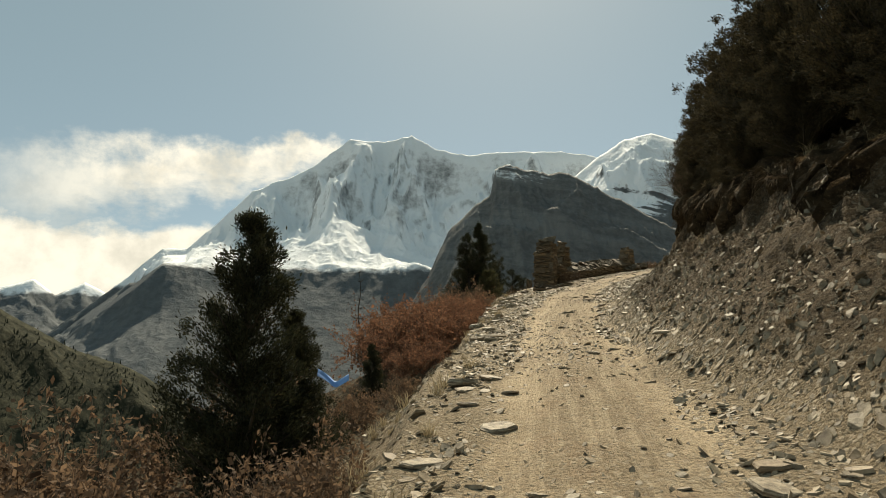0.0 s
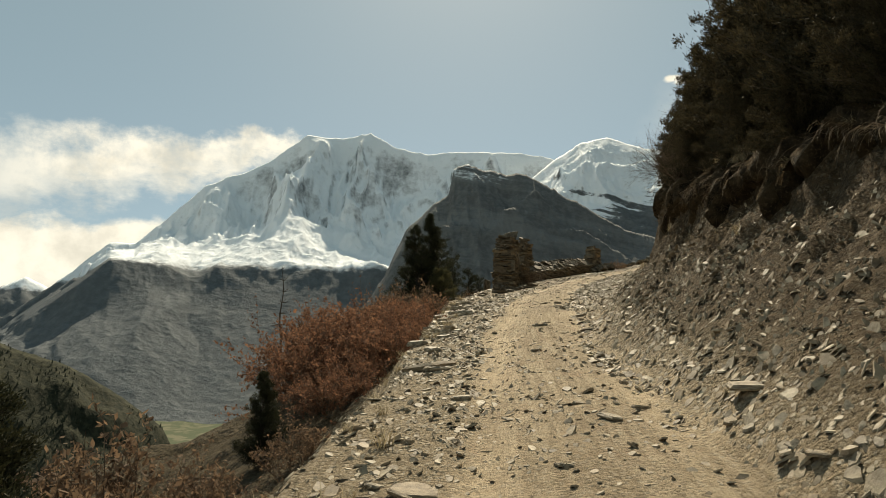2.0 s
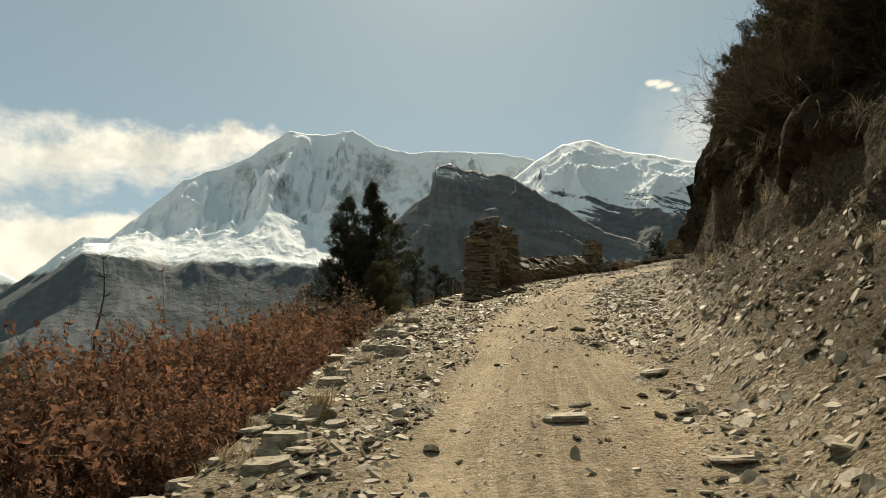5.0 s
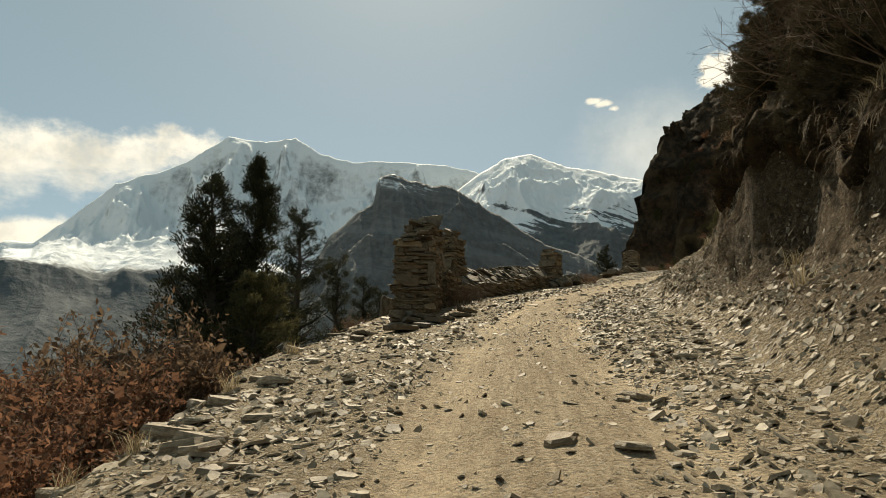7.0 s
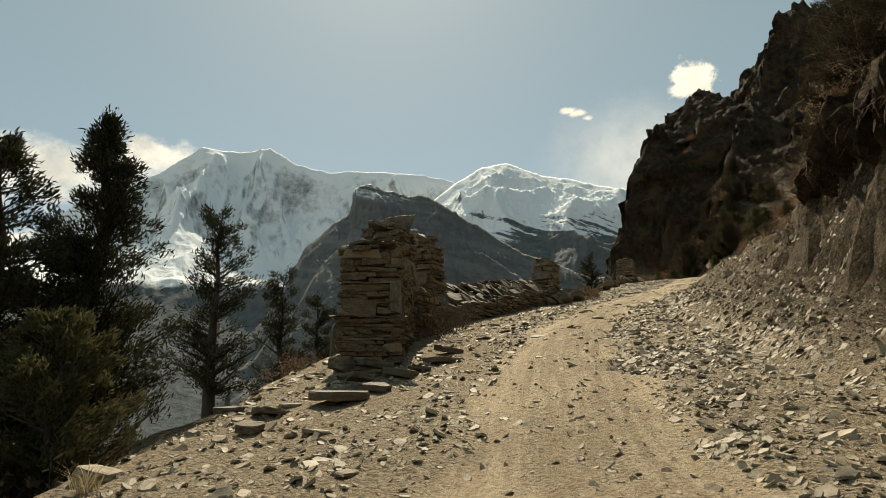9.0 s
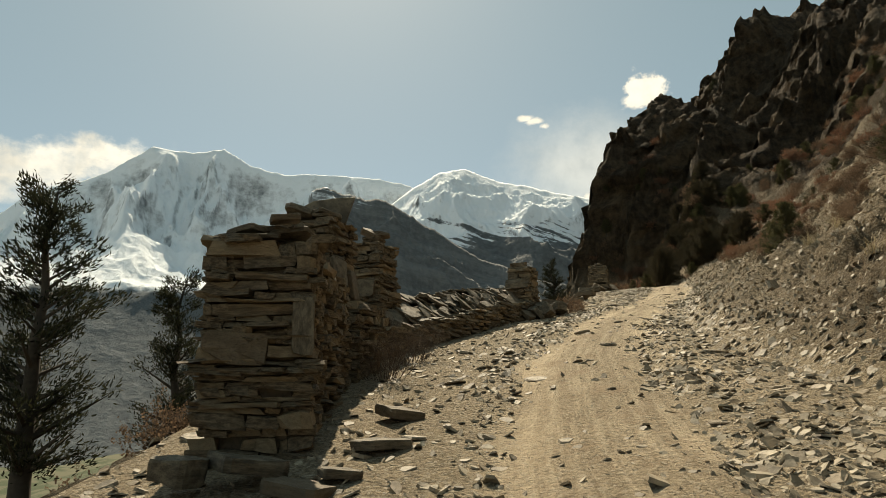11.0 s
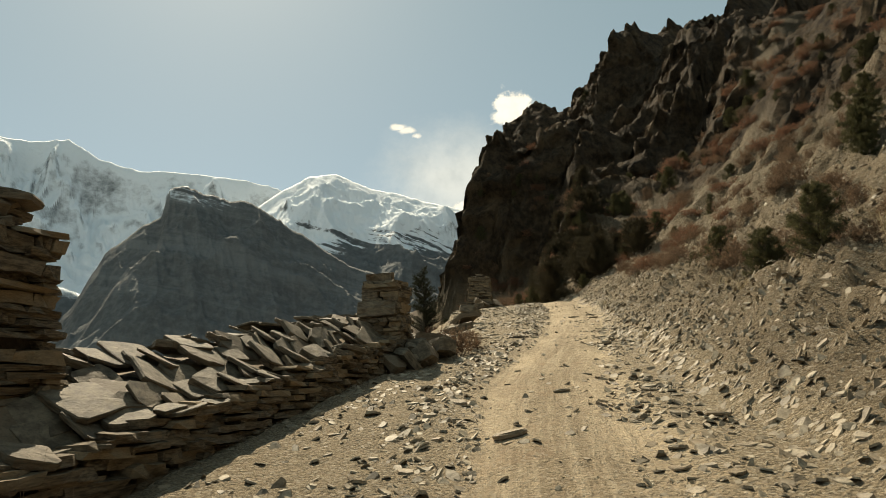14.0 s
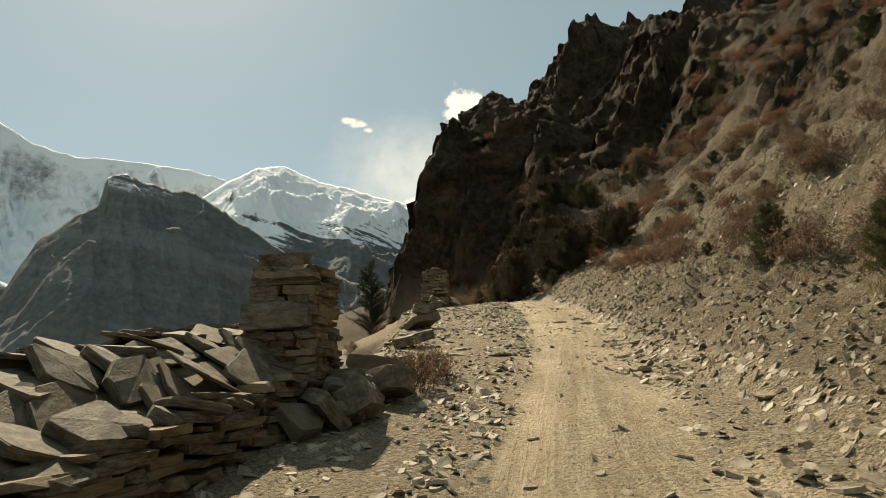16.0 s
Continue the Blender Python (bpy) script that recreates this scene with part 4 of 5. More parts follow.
chips("gravel", *scatter(150000, 1.0, 30, (0.22, 1.0, 1.0), 3, 7.5, 3.0), 0.014, 0.09, 4, "small grey-brown slate chips strewn over the track")
chips("scree", *scatter(105000, 28, 62, (0.14, 0.9, 1.0), 5, 12.0, 6.0), 0.018, 0.14, 6, "slate scree at the foot of the bank")
chips("rubble", *scatter(19000, 1.5, 30, (0.05, 0.8, 0.9), 7, 7.0, 3.5), 0.06, 0.17, 8, "hand-sized slate rubble on the verge", 1.8)
chips("loose_slate", *scatter(15000, 28, 62, (0.05, 0.8, 0.8), 9, 10.0, 5.0), 0.07, 0.2, 10, "hand-sized slate rubble along the bank", 1.8)


def rock(x, y, s, t, k, rz, label="flat grey-brown rock lying on the track", tilt=0):
    ob = new("rock", SLATES[k % 12])
    ob.matrix_basis = pose(x, y, height(x, y) + t * 0.22, tilt or (k * 37 % 17) - 8, (k * 53 % 19) - 9, rz) @ Matrix.Diagonal((s * 1.15, s * 0.9, t, 1))
    return tagged(ob, label, "rock", "loose rocks")


for k, (x, y, s, t) in enumerate(((0.93, 13.3, 0.75, 0.16), (0.27, 7.86, 0.42, 0.13), (0.41, 9.35, 0.3, 0.08), (2.69, 7.47, 0.26, 0.08), (1.56, 8.31, 0.22, 0.07), (4.38, 21.06, 0.4, 0.15), (5.42, 22.09, 0.42, 0.14),
                                  (6.58, 23.3, 0.4, 0.14), (2.62, 22.6, 0.55, 0.14), (10.24, 33.52, 0.38, 0.09), (9.74, 32.64, 0.25, 0.14), (13.04, 38.63, 0.35, 0.09), (9.65, 34.08, 0.3, 0.06), (4.7, 20.8, 0.45, 0.1),
                                  (1.6, 21.6, 0.5, 0.2), (2.2, 23.4, 0.45, 0.22), (2.4, 24.6, 0.4, 0.18), (1.1, 17.3, 0.5, 0.08), (1.5, 18.2, 0.4, 0.1), (8.6, 36.5, 0.5, 0.2))):
    keep = 0.9 if k in (0, 1) else 0.5
    rock(x, y, s * keep, t * keep * 0.7, k, k * 47)
big_leaner = rock(14.17, 35.15, 0.45, 0.09, 4, 30, "pale slab leaning on the scree bank", 62)
rng = random.Random(77)
made = 0
while made < 190:
    y = rng.uniform(2, 56)
    lx, fx = np.interp(y, LEFT_Y, LEFT_X), np.interp(y, FOOT_Y, FOOT_X)
    x = rng.uniform(lx, fx + 0.3)
    if abs(x - np.interp(y, TRACK_Y, TRACK_X) - 0.6) < 0.9 and rng.random() < 0.8:
        continue
    s = 0.11 + 0.2 * rng.random() ** 2
    rock(x, y, s, s * rng.uniform(0.10, 0.22), rng.randrange(12), rng.uniform(0, 360))
    made += 1


for k in range(34):
    y = rng.uniform(14.5, 29)
    x = np.interp(y, LEFT_Y, LEFT_X) + rng.uniform(-0.1, 0.75)
    s = rng.uniform(0.13, 0.36)
    rock(x, y, s, s * rng.uniform(0.2, 0.4), rng.randrange(12), rng.uniform(0, 360), "flat slate rock lying on the crumbling outer edge")


# ---- turf hanging over the cut bank ----
def lip_line(ys):
    """Where the cut face of the bank ends above: x and z along the track."""
    fx = np.interp(ys, FOOT_Y, FOOT_X)
    us = np.arange(0.6, 5.0, 0.1)
    z = np.stack([lay(fx + u * 1.05, ys)[0] for u in us])
    k = np.clip(np.argmax(np.diff(z, axis=0), axis=0) + 2, 0, len(us) - 1)
    soft = np.hanning(9) / np.hanning(9).sum()
    u = np.convolve(np.pad(us[k], 4, "edge"), soft, "valid")
    x = fx + u * 1.05
    return x, lay(x, ys)[0]


LIP_Y = np.arange(0, 34, 0.1)
LIP_X, LIP_Z = lip_line(LIP_Y)


def lip_spot(y, back):
    return float(np.interp(y, LIP_Y, LIP_X)) + back, float(np.interp(y, LIP_Y, LIP_Z))


def turf_lip(low, high):
    ys = np.arange(low, high, 0.05)
    x, z = lip_line(ys)
    out = np.clip(1.15 + 1.5 * fbm(ys * 0.7, ys * 0 + 2, 4, 71), 0.2, 2.0)
    rows = []
    for i, (du, dz, free) in enumerate(((0.95, -0.05, 0), (0.6, 0.08, 0), (0.25, 0.14, 0), (-0.05, 0.12, 1), (-0.24, 0.03, 1), (-0.33, -0.1, 1), (-0.29, -0.24, 1), (-0.12, -0.34, 1), (0.12, -0.42, 1), (0.35, -0.5, 1))):
        wob = 0.22 * fbm(ys * 2.6, ys * 0 + i * 0.45, 4, 73)
        px = x + (du * (out if free else 1.0) + (wob if du < 0.5 else 0))
        pz = (z + dz * (0.6 + 0.5 * out) + 0.18 * fbm(ys * 3.1, ys * 0 + i * 0.5, 3, 75)) if free else lay(px, ys)[0] + dz
        rows.append((px, ys + 0.1 * fbm(ys * 2, ys * 0 + i, 2, 77), pz))
    P = np.array(rows)
    ob = grid_object("turf_lip", P[:, 0], P[:, 1], P[:, 2], M_TURF)
    return tagged(ob, "ragged dark turf and roots overhanging the cut bank", "turf", kind="structure")


turf_lip(0.5, 31.5)


# ---- plants ----
def tube(verts, faces, a, b, ra, rb, sides=5):
    a, b = np.array(a, float), np.array(b, float)
    d = b - a
    d = d / (np.linalg.norm(d) + 1e-9)
    u = np.cross(d, (0.3, 0.9, 0.2))
    u = u / (np.linalg.norm(u) + 1e-9)
    v = np.cross(d, u)
    o = len(verts)
    for c, r in ((a, ra), (b, rb)):
        for k in range(sides):
            t = 6.2832 * k / sides
            verts.append(c + r * (u * math.cos(t) + v * math.sin(t)))
    for k in range(sides):
        j = (k + 1) % sides
        faces.append((o + k, o + j, o + sides + j, o + sides + k))


def sprays(rng, centres, ways, count, length, width, spread, verts, faces):
    """Small pointed sprays of foliage round each centre, leaning outward."""
    if not centres:
        return
    c, w = np.repeat(np.array(centres), count, 0), np.repeat(np.array(ways), count, 0)
    n = len(c)
    p = c + rng.normal(0, spread, (n, 3))
    d = w + rng.normal(0, 0.55, (n, 3)) + np.array([0, 0, 0.35])
    d /= np.linalg.norm(d, axis=1, keepdims=True)
    s = np.cross(d, rng.normal(0, 1, (n, 3)))
    s /= np.linalg.norm(s, axis=1, keepdims=True)
    l, b = length * rng.uniform(0.6, 1.3, (n, 1)), width * rng.uniform(0.6, 1.3, (n, 1))
    o = len(verts)
    verts.extend(np.stack([p, p + d * l * 0.5 + s * b, p + d * l, p + d * l * 0.45 - s * b], 1).reshape(-1, 3))
    faces.extend(o + np.arange(n * 4).reshape(n, 4))


def juniper(name, seed, h, width, label, dense=1.0, mat=None, gaps=0.25, shape=0.8, start=0.08, spray=(0.09, 0.011, 75)):
    """A wild juniper: crooked tapered trunk, upswept limbs and ragged feathery clumps."""
    rng = np.random.default_rng(seed)
    ob = new(name)
    tagged(ob, label, "tree")
    tv, tf, lv, lf, cv, cf = [], [], [], [], [], []
    line = [np.array([0, 0, -0.4])]
    for k in range(8):
        line.append(np.array([rng.normal(0, 0.02 * h), rng.normal(0, 0.02 * h), 0]) * (k / 8) + np.array([0, 0, h * (k + 1) / 8.6]))
    for k in range(8):
        tube(tv, tf, line[k], line[k + 1], 0.03 * h * (1 - k / 8.6), 0.03 * h * (1 - (k + 1) / 8.6), 7)
    limbs = int(74 * dense)
    for i in range(limbs):
        f = start + (1 - start) * (i + rng.uniform(0, 1)) / limbs
        if rng.random() < gaps * 0.5:
            continue
        seg = min(int(f * 8), 7)
        root = line[seg] + (line[seg + 1] - line[seg]) * (f * 8 - seg)
        reach = width * (max(1 - f, 0.0) ** shape * 0.94 + 0.06) * rng.uniform(0.55, 1.15)
        a = rng.uniform(0, 6.2832)
        d = np.array([math.cos(a), math.sin(a), rng.uniform(0.25, 0.9)])
        tip = root + d * reach
        tube(lv, lf, root, tip, 0.012 * h * (1.1 - f), 0.004, 4)
        steps = max(2, int(reach / 0.13))
        cents, ways = [], []
        for k in range(steps):
            q = (k + 1) / steps
            if rng.random() < gaps:
                continue
            cents.append(root + (tip - root) * q + rng.normal(0, 0.03 * reach + 0.015, 3))
            ways.append(d / np.linalg.norm(d))
        sprays(rng, cents, ways, int(0.72 * spray[2] * dense), spray[0], spray[1], 0.032 * h ** 0.6 * (1.05 - 0.45 * f), cv, cf)
    mesh_object("trunk", tv, tf, M_BARK, ob, True)
    mesh_object("branchwork", lv, lf, M_BARK, ob)
    mesh_object("crown", cv, cf, mat or M_NEEDLE, ob)
    return ob


def shrub(name, seed, h, width, label, leaf_mat, leaves, stems=26, leaf=0.016, forks=3, stem_mat=None):
    """A thorny many-stemmed bush, with forking twigs and small leaves."""
    rng = np.random.default_rng(seed)
    ob = new(name)
    tagged(ob, label, "shrub")
    sv, sf, wv, wf, cv, cf = [], [], [], [], [], []

    def grow(p, d, length, r, level):
        bend = d + rng.normal(0, 0.22, 3)
        bend /= np.linalg.norm(bend)
        q = p + bend * length
        tube(*((sv, sf) if level < 2 else (wv, wf)), p, q, r, r * 0.6, 3)
        if leaves and level > 0:
            for _ in range(leaves):
                c = p + (q - p) * rng.uniform(0.1, 1) + rng.normal(0, 0.02, 3)
                s1, s2 = rng.normal(0, leaf, 3), rng.normal(0, leaf * 0.7, 3)
                o = len(cv)
                cv.extend([c - s1, c + s2, c + s1, c - s2])
                cf.append((o, o + 1, o + 2, o + 3))
        if level < forks:
            for _ in range(rng.integers(2, 4)):
                e = bend + rng.normal(0, 0.48, 3) + np.array([0, 0, 0.12])
                grow(p + (q - p) * rng.uniform(0.5, 1), e / np.linalg.norm(e), length * rng.uniform(0.5, 0.85), r * 0.62, level + 1)

    for _ in range(stems):
        a, k = rng.uniform(0, 6.2832), rng.random() ** 0.6
        d = np.array([math.cos(a) * k * width / h, math.sin(a) * k * width / h, 0.9])
        p = np.array([math.cos(a), math.sin(a), 0]) * 0.25 * width * k - np.array([0, 0, 0.15])
        grow(p, d / np.linalg.norm(d), h * rng.uniform(0.32, 0.5), 0.005 + 0.003 * h, 0)
    mesh_object("branchwork", sv, sf, stem_mat or M_TWIG, ob)
    mesh_object("twigwork", wv, wf, stem_mat or M_TWIG, ob)["kind"] = "stuff"
    if leaves:
        mesh_object("foliage", cv, cf, leaf_mat, ob)
    return ob


def put(ob, x, y, turn=0, size=1.0, sink=0.0, group="", tilt=0):
    ob.matrix_basis = pose(x, y, height(x, y) - sink, tilt, 0, turn) @ Matrix.Scale(size, 4)
    if group:
        ob["group"] = group
    return ob


def crown_at(ob, tall, x, y, top, turn=0, label=""):
    """A copy of a tree that is tall metres high, sized so that its tip stands at the height top."""
    return again(ob, x, y, turn, (top - height(x, y) + 0.2) / tall, 0.2, label)


def again(ob, x, y, turn=0, size=1.0, sink=0.0, label=""):
    m = pose(x, y, height(x, y) - sink, 0, 0, turn)
    c = copy_thing(ob, m)
    c.scale = (size, size, size)
    if label:
        c["label"] = label
    return c


# junipers on the valley side
def fit_size(x, y, top):
    return top - height(x, y) + 0.2


tall = put(juniper("juniper_tree", 11, fit_size(1.68, 29.74, 7.54), 1.15, "tall slim dark juniper on the edge of the drop", 1.8, gaps=0.08, shape=0.95, spray=(0.075, 0.0095, 90)), 1.68, 29.74, 0, 1.0, 0.2, "junipers")
b1 = put(juniper("juniper_tree", 12, fit_size(1.16, 28.73, 6.85), 1.15, "ragged dark juniper with bare gaps on the slope", 1.6, gaps=0.16, shape=0.8, spray=(0.075, 0.0095, 90)), 1.16, 28.73, 50, 1.0, 0.2, "junipers")
c1_h = fit_size(2.38, 35.17, 7.9)
c1 = put(juniper("juniper_tree", 13, c1_h, 1.0, "open juniper with a bare lower trunk", 1.2, gaps=0.24, shape=0.35, start=0.3), 2.38, 35.17, 120, 1.0, 0.2, "junipers")
crown_at(c1, c1_h, 3.55, 40.16, 7.44, 40, "small dark juniper behind the pillar")
crown_at(c1, c1_h, 4.59, 41.44, 6.82, 160, "small dark juniper behind the pillar")
crown_at(c1, c1_h, 5.3, 43.0, 6.5, 260, "small dark juniper behind the pillar")
bushy = put(juniper("juniper_bush", 14, 1.9, 0.8, "olive-green juniper bush on the verge", 1.5, M_OLIVE, 0.14, 0.6, 0.08, (0.055, 0.0075, 110)), 2.0, 27.9, 0, 1.0, 0.1, "junipers")
again(bushy, 1.3, 27.5, 200, 0.8, 0.2)
first_h = fit_size(-2.21, 7.21, 3.11)
first = put(juniper("juniper_tree", 15, first_h, 1.0, "dark juniper leaning over the slope", 1.7, gaps=0.10, shape=0.8, spray=(0.05, 0.008, 170)), -2.21, 7.21, 20, 1.0, 0.2, "junipers")
crown_at(first, first_h, -1.8, 7.9, 1.95, 100, "low dark juniper beside a taller one")
again(first, -1.6, 14.6, 90, 0.42, 0.1, "small dark juniper among shrubs")
again(first, -2.6, 25.0, 60, 0.62, 0.2, "small dark juniper among shrubs")
# junipers and scrub on the bank
bank = put(juniper("bank_juniper", 16, 4.6, 2.0, "broad dark juniper crowning the bank", 1.9, M_BANK_NEEDLE, gaps=0.12, shape=0.45, start=0.1), 8.7, 17.2, 0, 1.0, 0.45, "junipers on the bank")
for x, y, turn, size in ((7.4, 12.5, 60, 0.95), (9.5, 20.5, 130, 0.9), (7.9, 14.6, 200, 1.05), (6.9, 9.4, 260, 0.85), (10.4, 22.6, 20, 0.75), (9.9, 18.6, 300, 1.1), (6.6, 6.2, 100, 0.8), (11.6, 24.2, 80, 0.7), (6.5, 2.5, 10, 0.9), (12.4, 25.2, 20, 0.8), (11.4, 21.5, 140, 1.0), (13.4, 27.0, 200, 0.75), (8.3, 10.6, 30, 1.0), (13.0, 23.0, 70, 1.0), (14.5, 29.0, 10, 0.6), (6.4, 11.2, 90, 0.5), (6.6, 13.4, 10, 0.5), (7.2, 15.8, 50, 0.5), (6.2, 8.0, 150, 0.5), (6.0, 5.0, 250, 0.5)):
    again(bank, x + 0.25, y, turn, size, 0.3)
for x, y, turn, size in ((9.9, 22.6, 40, 0.42), (10.5, 23.8, 130, 0.45), (10.9, 24.8, 220, 0.45), (9.3, 21.2, 310, 0.4), (11.6, 25.8, 80, 0.4), (9.55, 23.5, 15, 0.38), (9.1, 22.5, 95, 0.36), (8.9, 21.8, 170, 0.34), (8.7, 20.9, 250, 0.36), (9.95, 24.6, 330, 0.38), (10.4, 25.4, 60, 0.34), (8.5, 20.0, 40, 0.36)):
    again(bank, x, y, turn, size, 0.15, "dark scrub on the lip of the bank")
# a conifer and dark bushes where the track rounds the spur
far_con = put(juniper("spruce_tree", 17, fit_size(40.9, 96.6, 20.0), 3.0, "dark green conifer beyond the last pillar", 1.5, gaps=0.08, shape=0.9), 40.9, 96.6, 0, 1.0, 0.3)

# shrubs
red = put(shrub("barberry_bush", 31, 1.7, 1.2, "red-brown autumn barberry bush on the slope", M_RED, 11, 34), -0.6, 19.6, 0, 1.35, 0.1, "barberry bushes")
for x, y, turn, size in ((-1.0, 18.2, 60, 0.95), (-0.2, 21.2, 120, 0.9), (-1.6, 20.6, 200, 1.1), (-0.9, 23.0, 280, 1.0), (0.1, 24.3, 80, 0.8), (-0.7, 16.2, 150, 0.55), (-2.0, 22.6, 220, 1.1), (0.4, 18.4, 40, 0.6), (0.6, 20.2, 190, 0.62), (0.9, 22.3, 250, 0.66)):
    again(red, x, y, turn, size * 1.4, 0.1)
brown = put(shrub("bare_bush", 32, 1.4, 1.1, "thorny bush with withered brown leaves", M_BROWN, 5, 26), -2.2, 4.2, 0, 1.0, 0.1, "bushes on the valley side")
for x, y, turn, size in ((-3.4, 4.6, 60, 1.1), (-1.7, 5.2, 150, 0.8), (-3.0, 3.2, 200, 1.1), (-1.3, 6.6, 250, 0.75), (-4.2, 6.0, 300, 1.2), (-1.9, 9.4, 20, 0.8), (-1.4, 11.2, 100, 0.75), (-0.9, 13.4, 160, 0.7), (0.3, 26.0, 40, 0.9), (-0.5, 25.2, 90, 1.1), (3.1, 37.4, 10, 1.1), (-1.6, 27.4, 45, 1.2), (3.9, 35.6, 200, 0.7), (-4.8, 4.0, 15, 1.1), (-2.6, 2.2, 77, 0.9), (-4.6, 7.2, 10, 1.7), (-5.6, 8.4, 50, 1.9), (-3.6, 6.4, 90, 1.5), (-6.5, 9.5, 130, 2.0), (-5.0, 10.5, 170, 1.8), (-3.2, 9.8, 210, 1.5), (-4.2, 5.4, 250, 1.5), (-2.9, 11.6, 290, 1.4), (-7.4, 8.6, 310, 2.0)):
    again(brown, x, y, turn, size, 0.1)
for k, (x, y, size) in enumerate(((0.1, 26.0, 1.45), (0.6, 25.0, 1.3), (-0.4, 24.8, 1.5), (0.9, 26.6, 1.2), (-0.9, 26.3, 1.5), (0.4, 23.9, 1.2), (1.0, 24.2, 0.8), (-1.4, 25.0, 1.5), (1.2, 25.6, 0.9))):
    again(red if k % 3 == 1 else brown, x, y, k * 73, size * (0.8 if k % 3 == 1 else 1), 0.1)
twiggy = put(shrub("leafless_bush", 33, 2.2, 1.6, "leafless grey-brown bush arching from the bank", None, 0, 34, forks=4), lip_spot(24.6, 0.35)[0], 24.6, 0, 1.05, 0.1, "leafless bushes", -12)
for y, back, turn, size in ((22.8, 0.4, 70, 0.9), (25.8, 0.7, 140, 0.9), (20.6, 0.3, 200, 0.7), (23.6, 1.0, 260, 1.0)):
    again(twiggy, lip_spot(y, back)[0], y, turn, size, 0.1)
for y, back, turn, size in ((20.8, 1.1, 30, 0.75), (22.2, 1.3, 120, 0.8), (23.4, 1.2, 210, 0.7), (24.6, 1.5, 300, 0.75), (25.8, 1.7, 60, 0.6), (19.4, 0.9, 170, 0.7)):
    again(bank, lip_spot(y, back)[0], y, turn, size, 0.3)
for k, (x, y, size) in enumerate(((1.1, 25.4, 1.5), (0.8, 26.8, 1.6), (1.45, 26.4, 1.3), (0.5, 25.9, 1.6), (1.3, 27.3, 1.3))):
    again(brown, x, y, k * 67, size, 0.1)
rng4 = random.Random(14)
for k in range(46):
    y = 17.5 + 14.5 * (k + rng4.random()) / 46
    src = (bank, bank, brown, bank, twiggy)[k % 5]
    size = rng4.uniform(0.34, 0.56) if src is bank else rng4.uniform(0.5, 0.85)
    x = lip_spot(y, rng4.uniform(0.2, 1.8))[0]
    c = again(src, x, y, rng4.uniform(0, 360), size, 0.12, "dark tangled scrub on the lip of the bank")
    c["group"] = "scrub on the bank"
again(brown, -0.95, 4.75, 0, 0.85, 0.1, "thorny bush that holds a plastic scrap")
again(twiggy, 6.75, 34.4, 20, 0.42, 0.05, "leafless thorn twigs at the foot of the wall")
again(twiggy, 7.5, 36.0, 110, 0.42, 0.05, "leafless thorn twigs at the foot of the wall")
again(brown, 14.2, 43.0, 30, 0.55, 0.05, "small thorny bush beside the ruined pillar")
again(brown, 14.8, 43.6, 90, 0.4, 0.05, "small thorny bush beside the ruined pillar")

# scrub over the hillside and round the spur
rng2 = random.Random(9)
placed = 0
while placed < 560:
    y = rng2.uniform(37, 96)
    fx = np.interp(y, FOOT_Y, FOOT_X)
    low_scrub = placed < 130
    u = rng2.uniform(-6, 5) if low_scrub and y > 58 else 3 + 30 * rng2.random() ** 1.3
    if y > 72 and u > 6:
        continue
    x = fx + u
    kind = rng2.random()
    size = rng2.uniform(0.35, 0.85) * (0.9 if y < 60 else 1.25)
    src = red if kind < 0.22 and y > 48 else (brown if kind < 0.78 else bushy)
    c = again(src, x, y, rng2.uniform(0, 360), size, 0.1, "scrubby bush on the stony hillside")
    c["group"] = "hillside scrub"
    placed += 1
for k in range(34):
    y = rng2.uniform(56, 74)
    x = np.interp(y, FOOT_Y, FOOT_X) + rng2.uniform(-1.0, 6.5)
    c = again(bank, x, y, rng2.uniform(0, 360), rng2.uniform(0.35, 0.65), 0.15, "dark bush at the foot of the cliff")
    c["group"] = "hillside scrub"
for x, y, size in ((72, 117, 0.5), (74, 113, 0.45), (67.5, 116, 0.4), (78, 108, 0.5), (81, 104, 0.5)):
    again(far_con, x, y, x * 7, size, 0.2, "small conifer on the brow of the cliff")


# ---- grasses and small things ----
def tussock(seed, label):
    rng = np.random.default_rng(seed)
    v, f = [], []
    for _ in range(60):
        a, l = rng.uniform(0, 6.28), rng.uniform(0.12, 0.34)
        p = np.array([rng.normal(0, 0.05), rng.normal(0, 0.05), -0.02])
        d = np.array([math.cos(a) * 0.45, math.sin(a) * 0.45, 1.0]) + rng.normal(0, 0.15, 3)
        s = np.cross(d, (0.1, 0.2, 1))
        s = s / np.linalg.norm(s) * 0.004
        o = len(v)
        q = p + d * l * 0.6
        v += [p - s, p + s, q + s, q - s, p + d * l + np.array([math.cos(a), math.sin(a), -0.6]) * 0.3 * l]
        f += [(o, o + 1, o + 2, o + 3), (o + 3, o + 2, o + 4)]
    ob = mesh_object("grass_tuft", v, f, M_STRAW)
    return tagged(ob, label, "grass", "dry grass tufts")


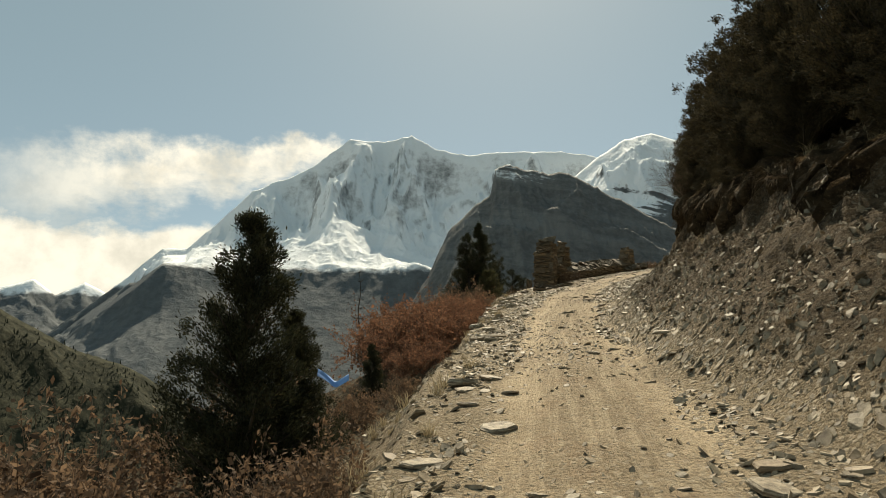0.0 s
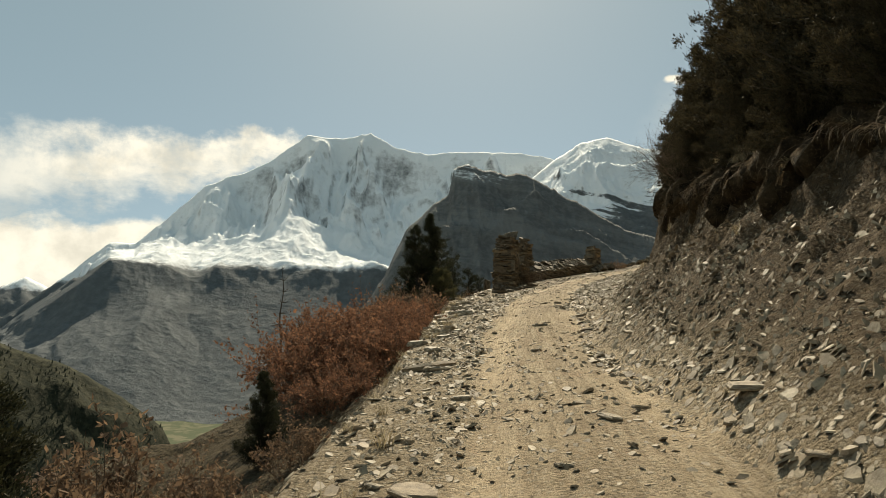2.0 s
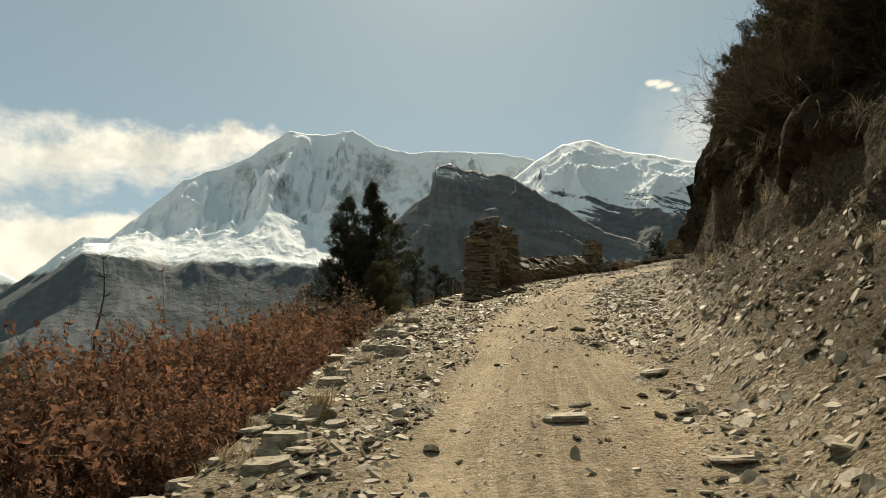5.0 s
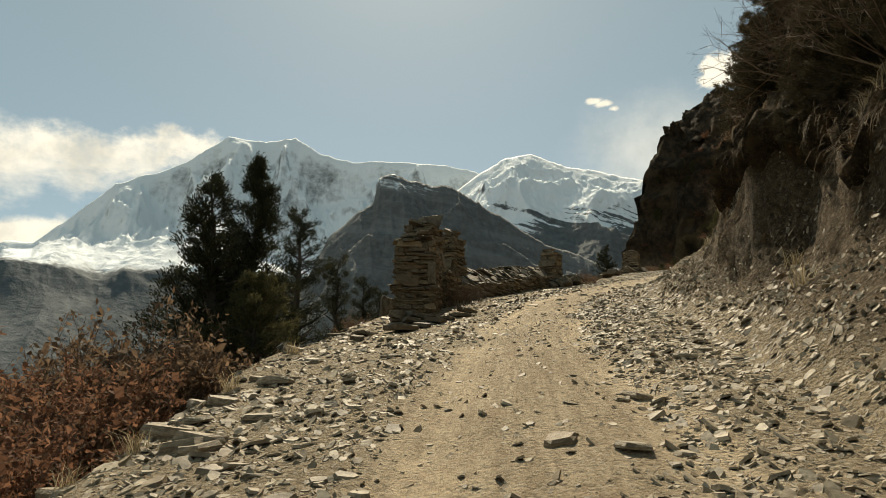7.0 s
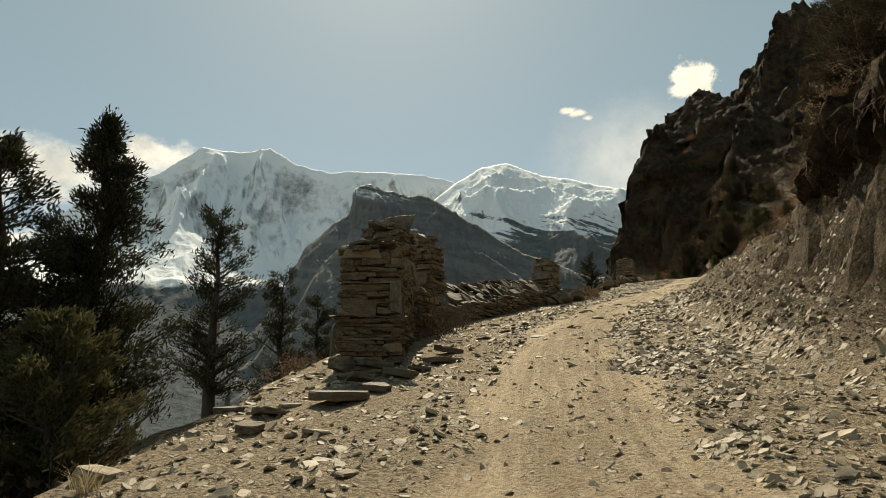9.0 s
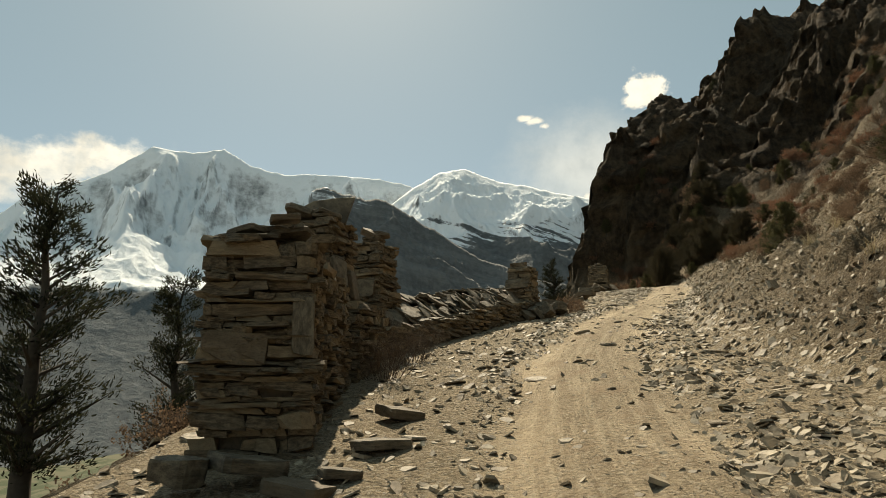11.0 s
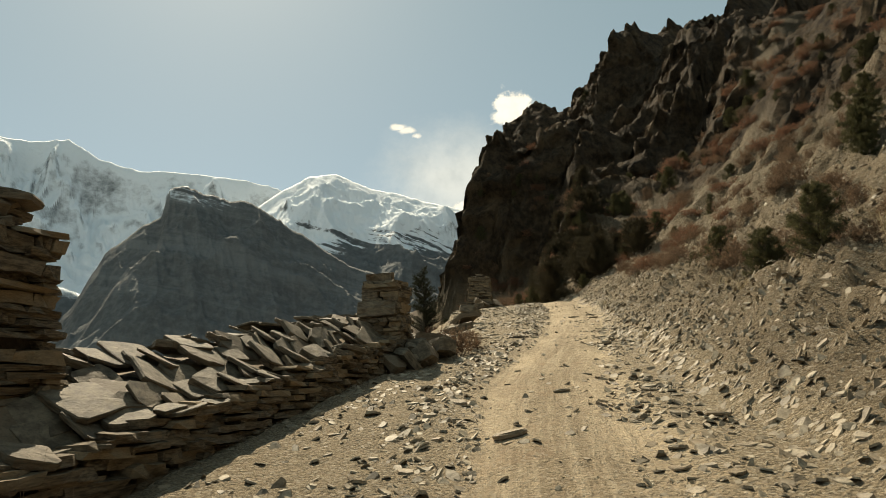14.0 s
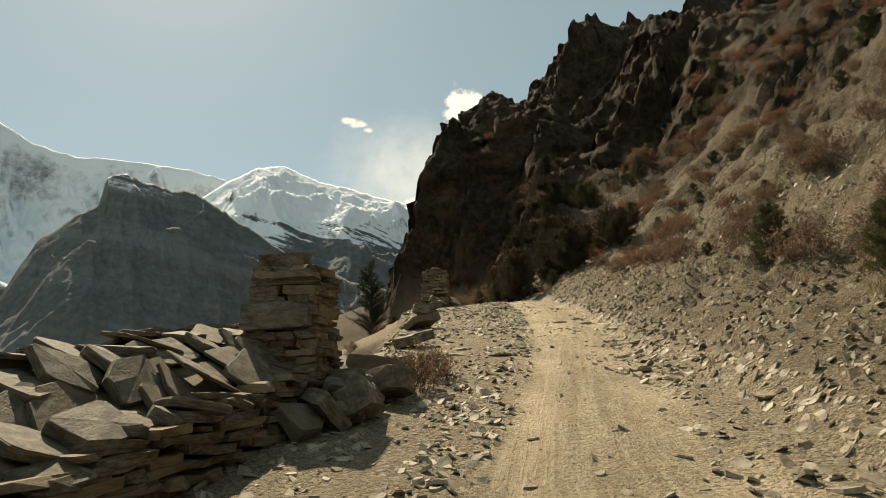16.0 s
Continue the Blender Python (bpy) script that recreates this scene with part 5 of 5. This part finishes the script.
tuft = put(tussock(5, "dry straw-coloured grass tuft"), -0.5, 9.0)
rng3 = random.Random(21)
for k in range(70):
    y = rng3.uniform(3, 30)
    x = np.interp(y, LEFT_Y, LEFT_X) - rng3.uniform(-0.5, 1.2)
    again(tuft, x, y, rng3.uniform(0, 360), rng3.uniform(0.35, 0.85))
for k in range(110):
    y = rng3.uniform(6, 31)
    x, z = lip_spot(y, rng3.uniform(-0.12, 0.5))
    c = again(tuft, x, y, rng3.uniform(0, 360), rng3.uniform(0.45, 1.0), -0.08)
    c["label"] = "dry grass tuft fringing the lip of the bank"
for k in range(40):
    y = rng3.uniform(8, 54)
    x = np.interp(y, FOOT_Y, FOOT_X) + rng3.uniform(0, 7)
    again(tuft, x, y, rng3.uniform(0, 360), rng3.uniform(0.6, 1.3))

# a dead sapling
dv, df = [], []
rngd = np.random.default_rng(3)
prev = np.array([0, 0, -0.3])
for k in range(9):
    nxt = np.array([0.04 * math.sin(k * 1.3), 0.03 * math.cos(k), 0.36 * (k + 1)])
    tube(dv, df, prev, nxt, 0.05 * (1 - k / 10), 0.05 * (1 - (k + 1) / 10), 6)
    if k > 2:
        for _ in range(5):
            a = rngd.uniform(0, 6.28)
            e = nxt + np.array([math.cos(a), math.sin(a), rngd.uniform(-0.2, 0.4)]) * rngd.uniform(0.15, 0.5) * (1.1 - k / 9)
            tube(dv, df, nxt, e, 0.012, 0.004, 4)
            tube(dv, df, nxt + (e - nxt) * 0.6, e + np.array([0.05, 0.04, 0.08]), 0.006, 0.003, 3)
    prev = nxt
dead = mesh_object("dead_tree", dv, df, M_BARK)
tagged(dead, "thin bare dead sapling standing among the shrubs", "tree")
dead.matrix_basis = pose(-3.3, 25.0, 4.35 - 3.2, 0, 0, 0)

# a blue plastic scrap caught on a bush
bv, bf = [], []
for i in range(9):
    for j in range(5):
        u, w = i / 8, j / 4
        bv.append((0.46 * (u - 0.5), 0.14 * (w - 0.5) + 0.02 * math.sin(5 * u), 0.5 * abs(u - 0.55) + 0.03 * math.sin(7 * w + 4 * u)))
for i in range(8):
    for j in range(4):
        bf.append((i * 5 + j, i * 5 + j + 1, i * 5 + j + 6, i * 5 + j + 5))
scrap = mesh_object("plastic_scrap", bv, bf, M_BLUE, None, True)
mod = scrap.modifiers.new("thick", "SOLIDIFY")
mod.thickness = 0.004
scrap.matrix_basis = pose(-0.76, 4.48, 1.10, 40, 0, 8) @ Matrix.Scale(0.46, 4)
tagged(scrap, "crumpled light blue plastic scrap caught on a bush", "litter")


# ---- roots and dead grass hanging from the lip of the bank ----
rv, rf = [], []
rngr = np.random.default_rng(8)
for _ in range(1300):
    y = rngr.uniform(3, 31)
    x, z = lip_spot(y, rngr.uniform(-0.1, 0.1))
    p = np.array([x, y, z + 0.02])
    n = rngr.integers(2, 5)
    l = rngr.uniform(0.05, 0.17)
    p[0] -= rngr.uniform(0.0, 0.25)
    d = np.array([-1.0, rngr.normal(0, 0.5), 0.25])
    r = rngr.uniform(0.002, 0.007)
    for _ in range(n):
        q = p + d * l / np.linalg.norm(d)
        tube(rv, rf, p, q, r, r * 0.8, 3)
        d = d + np.array([0.25, rngr.normal(0, 0.3), -0.75])
        p, r = q, r * 0.8
roots = mesh_object("hanging_roots", rv, rf, M_ROOT)
tagged(roots, "brown roots and dead grass hanging from the bank", "roots", kind="stuff")
